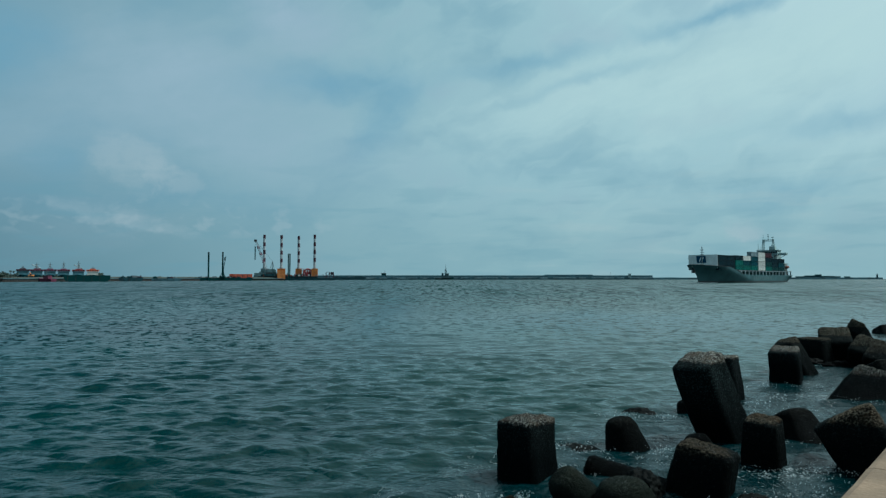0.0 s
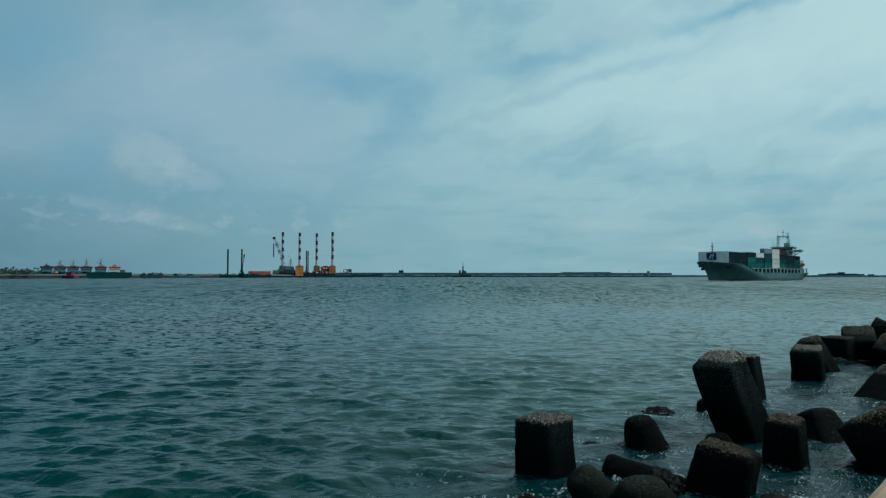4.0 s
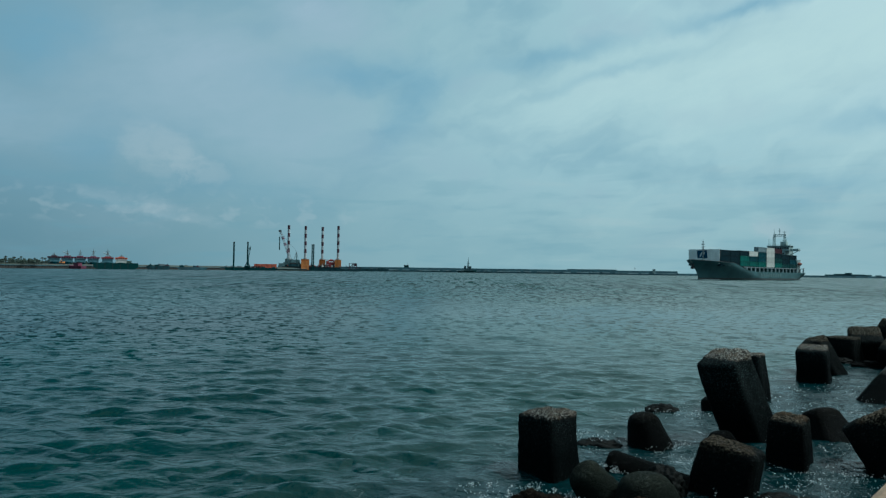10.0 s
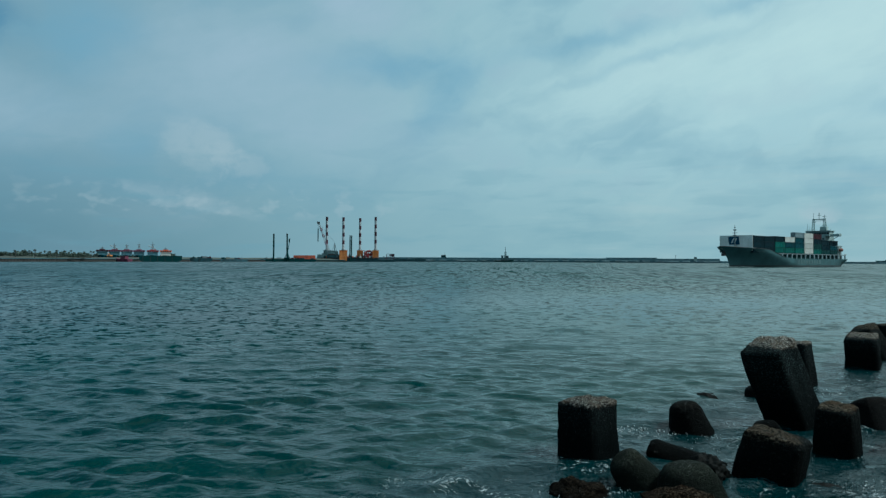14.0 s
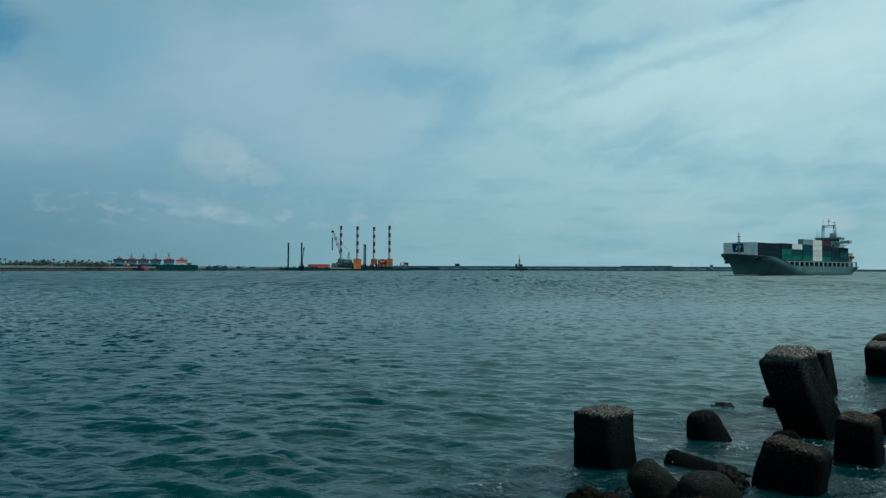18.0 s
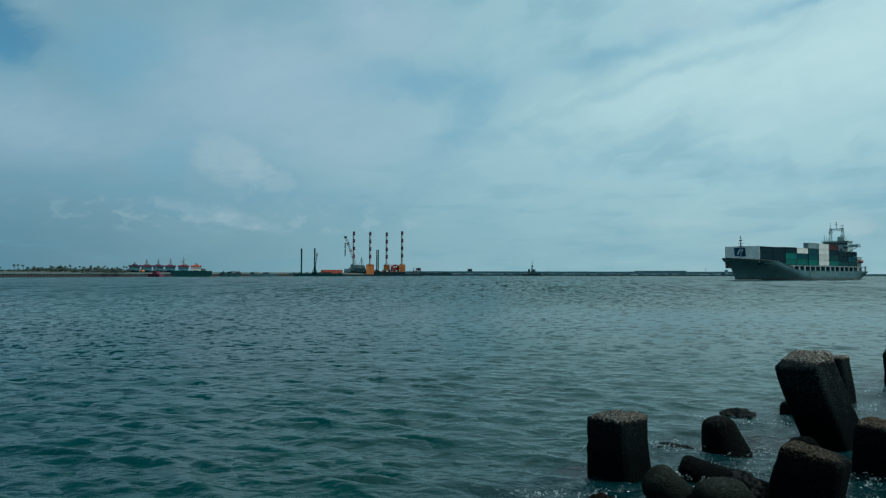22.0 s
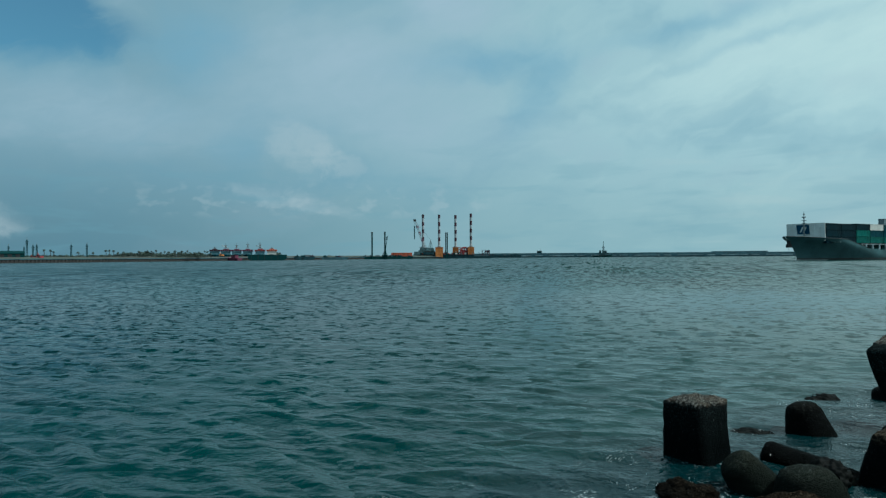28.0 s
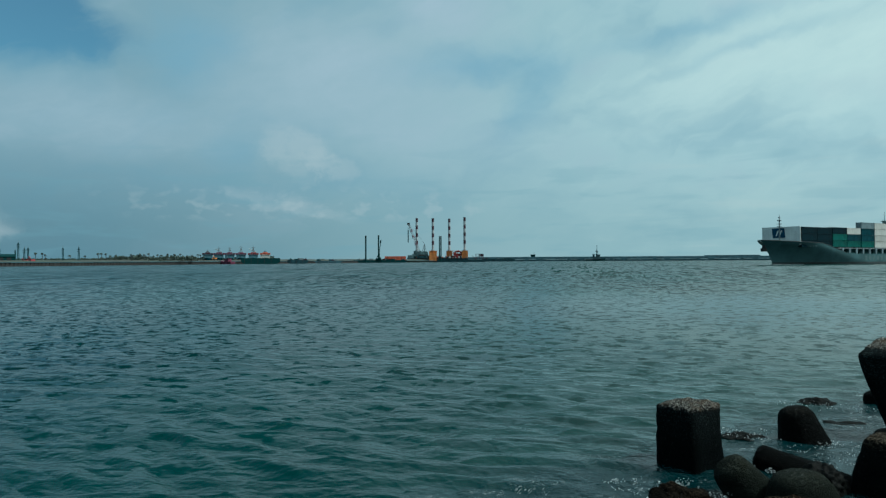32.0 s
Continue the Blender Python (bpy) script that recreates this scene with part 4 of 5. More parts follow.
    for s, z0, column in bays:
        rows = 7
        for r in range(rows):
            y = (r - (rows - 1) / 2) * (2.46 if s < 38 else 2.5)
            if s > 113 and 1 < r < 5:
                continue
            for t, c in enumerate(column):
                if t == 3 and r > (0 if s < 70 else 1):
                    continue
                key = c if r == 0 else rng.choice("nnnbdnd")
                if s > 77 and s < 88 and r < 2:
                    key = "w"
                ob = part("shipping_container", meshes[key], None, ship, words[key] + " steel shipping container" if r == 0 else "")
                ob.location = (s + (0.06 if t % 2 else 0), y, z0 + t * 2.84)
    # hatch coamings and the side stanchions that carry the outer stacks
    for s, z0, _ in bays:
        part("hatch_coaming", Build().box(s + 5.95, 0, sheer(s + 6) - 0.9, 11.2, 15.0, max(0.6, z0 - sheer(s + 6) + 0.86)), DARK_GREEN, ship)
    for k in range(16):
        s = 46.5 + k * 5.9
        for side in (-1, 1):
            z0 = sheer(s) - 0.1
            part("stanchion", Build().box(s, side * 9.55, z0, 1.3, 0.5, 6.95 - z0), GREY_BLUE, ship)
    for side in (-1, 1):
        part("side_girder", Build().box(88.5, side * 9.3, 6.72, 92, 0.9, 0.42), STEEL, ship)
    # after house
    house = Build()
    house.box(125.5, 0, 3.6, 14.0, 8.6, 14.6).box(131.5, 0, 3.6, 6.0, 15.6, 9.0)
    for z in (9.0, 12.0, 15.0):
        house.box(125.5, 0, z, 14.6, 9.6, 0.25)
    h_ob = part("deckhouse", house, SHIP_GREY, ship, "grey-green deckhouse near the stern")
    for z in (10.0, 13.0, 16.1):
        for k in range(4):
            part("cabin_window", Build().box(118.44, -3.3 + k * 2.2, z, 0.08, 0.9, 0.9), GLASS, h_ob)
    bridge = Build().box(122.6, 0, 18.2, 7.0, 13.0, 3.0).box(122.2, 0, 18.0, 3.6, 22.4, 0.35).box(122.6, 0, 21.2, 7.8, 14.2, 0.3)
    for side in (-1, 1):
        bridge.box(122.2, side * 10.6, 18.3, 3.6, 1.6, 1.25).box(120.45, side * 8.6, 18.3, 0.12, 4.4, 1.1)
        bridge.tube((122.2, side * 10.4, 18.0), (123.0, side * 4.2, 14.6), 0.16)
    b_ob = part("bridge", bridge, SHIP_GREY, ship, "grey-green bridge with open wings")
    for k in range(9):
        part("bridge_window", Build().box(119.06, -5.6 + k * 1.4, 19.4, 0.08, 1.1, 1.1), GLASS, b_ob)
    lounge = Build().box(120.4, 0, 21.5, 0.08, 14.0, 0.08).box(120.4, 0, 22.1, 0.08, 14.0, 0.08)
    for k in range(9):
        lounge.tube((120.4, -7 + k * 1.75, 21.4), (120.4, -7 + k * 1.75, 22.3), 0.05, n=5)
    part("roof_rail", lounge, PALE, ship)
    mast = Build()
    for y in (-3.4, 3.4):
        mast.lattice((121.6, y, 21.4), (121.6, y * 0.88, 29.0), 1.3, 0.8, 5, 0.13)
    mast.box(121.6, 0, 28.2, 0.9, 7.4, 0.5).box(121.6, 0, 27.4, 0.5, 6.6, 0.25).box(122.0, -2.6, 21.4, 3.0, 3.6, 2.6)
    mast.tube((121.6, 0, 28.4), (121.6, 0, 32.6), 0.2, 0.1).box(121.6, 0, 30.8, 0.6, 1.4, 0.3).box(121.6, 0, 31.8, 0.5, 0.5, 0.5)
    mast.tube((121.6, 3.2, 29.0), (121.6, 3.2, 32.4), 0.14, 0.08).tube((121.6, -3.0, 29.0), (121.6, -3.0, 31.0), 0.18, 0.1)
    mast.box(121.4, -3.0, 30.0, 0.5, 2.0, 0.25).box(121.4, 3.0, 26.6, 0.5, 2.2, 0.25).tube((120.8, 6.2, 21.4), (120.8, 6.2, 26.0), 0.16, 0.08)
    mast.tube((120.8, 5.0, 21.4), (120.8, 5.0, 24.2), 0.12, 0.08).box(121.6, -3.0, 24.6, 0.8, 2.4, 0.3)
    part("radar_mast", mast, SHIP_GREY, ship, "grey goalpost radar mast with aerials")
    part("funnel", Build().box(130.4, 1.0, 12.0, 3.4, 3.6, 8.2).box(130.4, 1.0, 20.2, 2.6, 2.8, 0.6), BLUE, ship, "dark blue funnel")
    boat = []
    for k in range(13):
        u = -1 + 2 * k / 12
        w = math.sqrt(max(0.0, 1 - abs(u) ** 2.6)) + 0.02
        boat.append([(130.4 + 2.5 * u, -8.9 + 1.0 * w * math.cos(a), 10.0 + (1.15 if math.sin(a) > 0 else 0.95) * w * math.sin(a)) for a in [math.tau * i / 14 for i in range(14)]])
    l_ob = part("lifeboat", Build().rings(boat), LIFEBOAT, ship, "faded orange-red enclosed lifeboat on davits", smooth=True)
    for s in (127.5, 131.5):
        part("davit", Build().tube((s, -8.0, 4.4), (s, -8.6, 12.4), 0.2).tube((s, -8.6, 12.4), (s, -9.4, 12.2), 0.16), PALE, ship)
    part("stern_rail", Build().box(137.2, 0, 5.2, 0.08, 18, 0.08).box(137.2, 0, 4.7, 0.08, 18, 0.08).box(136.6, -9.2, 7.2, 2.4, 0.5, 0.3).box(136.6, -9.2, 4.4, 0.3, 0.4, 3.0), PALE, ship)
    # letters on the side, unreadable from here: plain pale bars
    for k in range(9):
        s = 66 + k * 3.6
        part("side_lettering", Build().box(s, -(half_beam(s, 2.6) + 0.02), 1.7, 1.9, 0.04, 2.0), LETTER, ship)
    for k in range(5):
        s = 19.0 + k * 1.5
        part("bow_lettering", Build().box(s, -(half_beam(s, 7.6) + 0.10), 7.5, 0.9, 0.08, 0.55, 0), LETTER, ship)
    wake = Build()
    for side in (-1, 1):
        for k in range(11):
            s = 8.6 + k * 1.5
            y = side * (half_beam(max(s, 9.05), 0.1) + 0.25 + 0.02 * k)
            wake.box(s, y, 0.0, 1.7, 0.5 + 0.3 * ((k * 7) % 3), 0.16 * max(0.15, 1 - k / 26) + 0.05, side * 9)
    part("bow_wave", wake, FOAM, ship, "thin white bow wave")
    return ship


ship = container_ship()

# ---- the jack-up barge and the works round it ----
def banded_leg(barge, x, y, top, dark):
    leg = part("leg", Build().tube((x, y, -4), (x, y, top), 1.75, n=16), LEG_WHITE, barge, "tall white tubular leg with red bands", smooth=True)
    leg.data.set_sharp_from_angle(angle=radians(40))
    n = 5
    for k in range(n):
        z = top - 5.6 - k * 11.3
        if z < 16:
            break
        band = part("band", Build().tube((x, y, z), (x, y, z + 5.7), 1.80, n=16), MAROON if dark else RED, leg, "dark red band" if dark else "red band", smooth=True)
        band.data.set_sharp_from_angle(angle=radians(40))
    return leg


def jack_up_barge():
    o = polar(-12.97, 1000)
    turn = -12.97
    barge = thing("jack_up_barge", pose(o.x, o.y, 0, 0, 0, -turn), "orange and grey jack-up barge with four banded legs", "jack-up barge")
    at = lambda az: 1000 * math.tan(radians(az - turn))
    hull = Build().box(-2, 0, -1.0, 84, 26, 7.0)
    for k in range(20):
        hull.box(-42 + k * 4.1, -13.1, -0.5, 0.5, 0.3, 6.2)
    part("hull", hull, DARK_TEAL, barge, "dark teal steel barge hull")
    part("rubbing_strake", Build().box(-2, -13.3, 5.0, 84, 0.5, 0.8), BLACK, barge)
    for az, y, top, dark in ((-15.02, 6, 66.5, True), (-13.62, -6, 65.3, True), (-12.21, 6, 65.3, True), (-10.91, -6, 66.7, True)):
        x = at(az)
        banded_leg(barge, x, y, top, dark)
        wide = 11.4 if -13.9 < az < -13.0 else 9.0
        house = Build().box(x, y - 2, 6.0, wide, 9.0, 10.6)
        if -13.9 < az < -13.0:
            house.box(x, -11.5, 1.6, 10.6, 6.0, 12.0)
        for k in range(5):
            house.box(x + (k / 4 - 0.5) * (wide - 1), y - 6.7, 6.2, 0.5, 0.4, 10.0)
        for z in (9.4, 12.6, 16.6):
            house.box(x, y - 2, z, wide + 0.8, 9.8, 0.4)
        part("jack_house", house, TEAL_GREY if az < -14.5 else ORANGE, barge, "" if az < -14.5 else "orange jacking tower")
        hood = Build().tube((x, y, 16.6), (x, y, 18.6), 3.0, 2.5, 12)
        part("leg_guide", hood, RED if not dark else STEEL, barge)
    frame_b = Build()
    x0, x1 = at(-11.85), at(-11.1)
    for z in (7, 11, 15):
        frame_b.tube((x0, -4, z), (x1, -4, z), 0.6, n=6)
    for k in range(5):
        x = x0 + (x1 - x0) * k / 4
        frame_b.tube((x, -4, 6), (x, -4, 15.5), 0.5, n=6)
        if k < 4:
            frame_b.tube((x, -4, 6), (x + (x1 - x0) / 4, -4, 15), 0.4, n=5)
    frame_b.box((x0 + x1) / 2, -3, 6, 9, 5, 6.5)
    part("red_frame", frame_b, RED, barge, "red braced steel frame")
    cabins = Build()
    for az, w, h in ((-15.5, 9, 4.5), (-14.95, 8, 8.0), (-14.4, 9, 10.0), (-14.15, 5, 6.0)):
        cabins.box(at(az), -8, 6, w, 8, h)
        for k in range(int(w / 2)):
            cabins.box(at(az) - w / 2 + 1 + k * 2, -12.05, 6 + h - 2.2, 0.9, 0.2, 1.0)
    part("deck_cabins", cabins, TEAL_GREY, barge, "grey-green deck cabins")
    # the stern: a low pontoon that carries an open braced stand
    part("stern_pontoon", Build().box((at(-10.9) + at(-9.15)) / 2, -3, -1.0, at(-9.15) - at(-10.9), 12, 4.6), DARK_TEAL, barge, "low dark teal stern pontoon")
    stand = Build().box(at(-9.62), -4, 11.6, 9.6, 7, 0.5).box(at(-9.75), -4, 7.4, 7.6, 6, 0.4).box(at(-9.45), -4, 8.0, 3.6, 5, 3.6)
    for y in (-7, -1):
        for az in (-9.95, -9.65, -9.33):
            stand.tube((at(az), y, 3.4), (at(az), y, 11.8), 0.4, n=6)
        stand.tube((at(-9.95), y, 3.6), (at(-9.65), y, 11.4), 0.28, n=5).tube((at(-9.65), y, 11.4), (at(-9.33), y, 3.6), 0.28, n=5)
        stand.tube((at(-9.95), y, 3.6), (at(-10.25), y, 9.0), 0.3, n=5)
    part("stern_stand", stand, MAROON, barge, "dark red braced stand")
    # an arch between the after towers, walkways, and small gear in several colours along the deck
    arch = Build()
    xm, half_span = (at(-11.85) + at(-11.1)) / 2, 6.4
    for k in range(9):
        a0, a1 = math.pi * k / 9, math.pi * (k + 1) / 9
        arch.tube((xm + half_span * math.cos(a0), -9, 8 + 8.5 * math.sin(a0)), (xm + half_span * math.cos(a1), -9, 8 + 8.5 * math.sin(a1)), 1.1, n=6)
    arch.box(xm, -9, 6, 3.4, 3, 4.6).box(xm - 4.6, -9, 6, 2.2, 3, 3.0)
    part("gantry_arch", arch, RED, barge, "red steel arch between the after towers")
    for z in (13.0, 16.2):
        part("walkway", Build().box((at(-12.21) + at(-10.91)) / 2, -9.5, z, at(-10.91) - at(-12.21), 1.4, 0.5), ORANGE_RED, barge)
    part("fore_superstructure", Build().box(at(-14.95), 2, 6, 16, 9, 6.5).box(at(-14.9), 2, 12.5, 9, 7, 4.5).box(at(-14.3), 3, 6, 8, 8, 9.5).box(at(-15.35), 1, 6, 5, 7, 4.0).tube((at(-14.35), 2, 15), (at(-14.35), 2, 26), 0.8, 0.3, 6), TEAL_GREY, barge, "blue-grey machinery houses on the fore deck")
    rng = random.Random(5)
    for k in range(64):
        x = rng.uniform(-40, 38)
        g = Build().box(x, rng.uniform(-12.2, -9), 6, rng.uniform(1.0, 3.5), rng.uniform(1, 2.5), rng.uniform(0.8, 3.4), rng.uniform(0, 40))
        if k % 3 == 0:
            g.tube((x, -11.0, 6), (x + rng.uniform(-1, 1), -11.0, rng.uniform(9, 12)), 0.25, n=5)
        part("deck_gear", g, rng.choice((DARK_GREEN, STEEL, BLACK, ORANGE_RED, RED, PALE, DARK_GREEN)), barge)
    return barge


def crawler_crane():
    o = polar(-14.75, 990)
    crane = thing("crawler_crane", pose(o.x, o.y, 6.0, 0, 0, 14.75), "white lattice-boom crawler crane on the jack-up barge", "crane")
    heel, tip = (-1.0, 0, 9.0), (-16.2, 0, 50.4)
    part("boom", Build().lattice(heel, tip, 2.6, 1.4, 14, 0.26), LEG_WHITE, crane, "white and red lattice boom")
    for u in (0.25, 0.5, 0.72):
        a, b = Vector(heel).lerp(Vector(tip), u), Vector(heel).lerp(Vector(tip), u + 0.1)
        part("boom_band", Build().lattice(a, b, 2.5, 2.3, 2, 0.34), PURPLE_RED, crane, "red painted boom section")
    part("boom_head", Build().box(tip[0] - 0.6, 0, tip[2] - 1.0, 4.0, 2.0, 3.0), BLACK, crane)
    part("house", Build().box(4.0, 0, 5.4, 9, 5, 4.4).box(9.0, 0, 5.6, 2.4, 5.4, 3.4), TEAL_GREY, crane)
    for y in (-2.6, 2.6):
        part("crawler_track", Build().box(2.5, y, 3.6, 9, 1.6, 1.8), BLACK, crane)
    part("platform", Build().box(2.5, 0, 0.0, 14, 9, 3.6), DARK_TEAL, crane)
    mast = Build()
    for y in (-1.6, 1.6):
        mast.tube((3.5, y, 9.6), (7.0, y, 21.5), 0.35).tube((9.6, y, 9.6), (7.0, y, 21.5), 0.3)
    part("gantry", mast, STEEL, crane)
    part("pendant_line", Build().tube((7.0, 0, 21.5), tip, 0.13, n=4), BLACK, crane)
    part("hoist_line", Build().tube((tip[0] - 1, 0, tip[2]), (tip[0] - 1, 0, 22), 0.16, n=4), BLACK, crane)
    part("pile_lead", Build().box(tip[0] - 1, 0, 23.5, 1.4, 1.2, 19.0), DARK_GREEN, crane, "dark hanging pile lead")


jack_up_barge()
crawler_crane()


def spud_pile(az, d, top, r, label, braced=False):
    o = polar(az, d)
    p = thing("spud_pile", pose(o.x, o.y, 0), label, "pile", "dark piles by the works barge")
    part("shaft", Build().tube((0, 0, -5), (0, 0, top), r, n=12), DARK_GREEN, p, smooth=False)
    part("cap", Build().tube((0, 0, top), (0, 0, top + 0.8), r * 1.15, n=12), BLACK, p)
    if braced:
        part("pile_lead", Build().tube((3.4, 0, top * 0.86), (1.0, 0, top * 0.40), 0.42, n=6).tube((1.0, 0, top * 0.40), (1.6, 0, 4), 0.42, n=6).box(2.6, 0, top * 0.72, 1.2, 1.2, 3.6), DARK_GREEN, p)
        part("brace", Build().tube((-3.4, 0, 3.6), (-0.5, 0, top * 0.30), 0.4, n=6).tube((3.6, 0, 3.6), (0.6, 0, top * 0.30), 0.4, n=6).box(0, 0, 3.0, 6.4, 3.0, 2.4), DARK_GREEN, p)


spud_pile(-13.06, 975, 37.3, 0.85, "tall dark steel pile standing beside the jack-up barge")
spud_pile(-12.93, 975, 37.3, 0.85, "tall dark steel pile standing beside the jack-up barge")
spud_pile(-19.37, 822, 32.6, 0.95, "tall dark steel pile standing over a works barge")
spud_pile(-18.28, 822, 33.0, 0.9, "dark braced pile driver standing on a works barge", True)


def works_barge(az0, az1, d, high, mat, label, category="barge", gear=0, seed=1):
    a, b = polar(az0, d), polar(az1, d)
    mid, length = (a + b) / 2, (b - a).length
    turn = math.degrees(math.atan2(b.y - a.y, b.x - a.x))
    t = thing(category.replace(" ", "_") if category != "barge" else "works_barge", pose(mid.x, mid.y, 0, 0, 0, turn), label, category)
    w = 11.0
    rows = [[(x, -w / 2, z0), (x, w / 2, z0), (x, w / 2, high), (x, -w / 2, high)] for x, z0 in ((-length / 2, high * 0.35), (-length / 2 + 4, -1), (length / 2 - 4, -1), (length / 2, high * 0.35))]
    part("hull", Build().rings(rows), mat, t)
    post = Build().box(0, 0, 0.2, 0.35, 0.3, high - 0.3).mesh("fender", BLACK)
    for k in range(int(length / 6)):
        ob = part("fender", post, None, t)
        ob.location = (-length / 2 + 3 + 6 * k, -w / 2 - 0.05, 0)
    rng = random.Random(seed)
    for k in range(gear):
        g = Build().box(0, 0, 0, rng.uniform(2, 7), rng.uniform(2, 5), rng.uniform(0.6, 1.8)).box(rng.uniform(-1, 1), 0, 0.6, 1.2, 1.0, rng.uniform(0.6, 1.6))
        ob = part("deck_gear", g, rng.choice((STEEL, DARK_GREEN, DARK_TEAL, RUST, DARK_GREEN)), t)
        ob.location = (rng.uniform(-0.44, 0.44) * length, rng.uniform(-3, 3), high)
    return t


works_barge(-20.4, -15.9, 828, 3.4, DARK_GREEN, "dark flat works barge moored along the bank", gear=12, seed=3)
works_barge(-17.75, -15.95, 846, 8.0, ORANGE_RED, "orange-red steel barge hull moored behind the works barge", gear=0)
works_barge(-29.6, -26.5, 650, 5.4, DARK_GREEN, "long dark green barge moored along the bank", gear=0, seed=5)
works_barge(-25.9, -24.2, 700, 3.6, DARK_TEAL, "dark teal moored barge with low deck gear", gear=7, seed=6)
works_barge(-23.6, -21.4, 735, 2.8, QUAY_HAZED, "low grey moored barge with deck gear", gear=6, seed=7)
works_barge(-9.4, -6.6, 1300, 5.0, DARK_TEAL, "dark teal moored barge beside the breakwater", gear=8, seed=8)


def moored_boat(az, d, upper, label, tall, crane):
    o = polar(az, d)
    t = thing("workboat", pose(o.x, o.y, 3.0, 0, 0, -az), label, "boat", "workboats laid up across the channel")
    tall -= 3.0
    rows = []
    for k in range(9):
        u = k / 8
        w = 5.2 * (0.25 + 0.75 * min(1, u * 2.2))
        rows.append([(-w * 0.6, -9 + 26 * u, 0.2), (w * 0.6, -9 + 26 * u, 0.2), (w, -10 + 27 * u, 3.2 - 0.6 * u), (-w, -10 + 27 * u, 3.2 - 0.6 * u)])
    part("hull", Build().rings(rows), BLUE, t, "blue-grey hull")
    part("deckhouse", Build().box(0, 1, 2.4, 9.4, 9, 3.9).box(0, 1, 6.3, 10.4, 10, 0.3), LIGHT_BLUE if upper is not ORANGE_RED else PALE, t, "faded blue deckhouse")
    up = part("wheelhouse", Build().box(0, 1, 6.6, 11.0, 8, 1.7).box(0, 0.5, 8.3, 5.0, 5, 0.8), upper, t)
    for k in range(5):
        part("window", Build().box(-4 + 2 * k, -3.05, 6.9, 1.3, 0.12, 0.9), GLASS, up)
    m = Build().tube((0, 1, 9.2), (0, 1, tall), 0.36, 0.2, 6).box(0, 1, tall * 0.84, 3.4, 0.4, 0.4).tube((-1.4, 1, 9.2), (0, 1, tall * 0.85), 0.16, n=5).tube((1.4, 1, 9.2), (0, 1, tall * 0.85), 0.16, n=5).box(0, 1, tall * 0.74, 2.0, 0.6, 0.6)
    part("mast", m, STEEL, t)
    if crane:
        part("deck_crane", Build().tube((3, 4, 2.4), (3, 4, 9.4), 0.5, n=6).tube((3, 4, 9.4), (-4, 5, 13.0), 0.35, n=6), STEEL, t)


for az, tint, tall, crane in ((-32.2, MAROON, 15.0, False), (-31.35, PURPLE_RED, 18.0, True), (-30.5, PURPLE_RED, 18.0, False), (-29.62, PURPLE_RED, 19.2, False), (-28.65, RED, 19.6, True), (-27.7, ORANGE_RED, 14.5, False)):
    moored_boat(az, 735, tint, ("laid-up workboat with a dark red wheelhouse and mast" if tint is MAROON else "laid-up workboat with a purple-red wheelhouse and mast" if tint is PURPLE_RED else "laid-up workboat with a bright red wheelhouse and mast"), tall, crane)


def small_launch(az, d, mat, label):
    o = polar(az, d)
    t = thing("launch", pose(o.x, o.y, 0, 0, 0, 35 - az), label, "boat")
    rows = []
    for k in range(9):
        u = -1 + 2 * k / 8
        w = 2.6 * (1 - max(0, u) ** 2.2) + 0.05
        rows.append([(-w * 0.7 , u * 9, -0.6), (w * 0.7, u * 9, -0.6), (w, u * 9.6, 2.4 + 0.8 * max(0, u)), (-w, u * 9.6, 2.4 + 0.8 * max(0, u))])
    part("hull", Build().rings(rows), mat, t)
    part("cabin", Build().box(0, -2, 2.2, 3.4, 6, 2.6).box(0, -2, 4.8, 3.8, 6.6, 0.25), mat, t)
    part("mast", Build().tube((0, -1, 5), (0, -1, 9), 0.14, n=5), STEEL, t)


small_launch(-30.75, 632, PURPLE_RED, "small purple-red launch lying off the bank")


def excavator(az, d, z, mat, label, s=1.0):
    o = polar(az, d)
    t = thing("excavator", pose(o.x, o.y, z, 0, 0, 25 - az), label, "excavator")
    part("track", Build().box(-1.3 * s, 0, 0, 0.7 * s, 4.2 * s, 1.0 * s), BLACK, t)
    part("track", Build().box(1.3 * s, 0, 0, 0.7 * s, 4.2 * s, 1.0 * s), BLACK, t)
    part("body", Build().box(0, -0.6 * s, 1.0 * s, 3.0 * s, 4.0 * s, 1.5 * s), mat, t)
    part("cab", Build().box(-0.8 * s, 0.8 * s, 1.2 * s, 1.2 * s, 1.7 * s, 1.9 * s), GLASS, t)
    part("boom", Build().tube((0.2, 1.2 * s, 1.8 * s), (0.2, 4.2 * s, 4.8 * s), 0.32 * s, n=6).tube((0.2, 4.2 * s, 4.8 * s), (0.2, 6.4 * s, 2.2 * s), 0.26 * s, n=6).box(0.2, 6.5 * s, 1.2 * s, 1.1 * s, 0.9 * s, 1.1 * s), mat, t)


excavator(-31.65, 690, 4.0, ORANGE, "yellow-orange excavator working on the bank", 0.85)
excavator(-44.45, 520, 2.5, RED, "red machine parked on the quay edge", 0.85)
excavator(-44.9, 524, 2.5, RED, "red machine parked on the quay edge", 0.6)


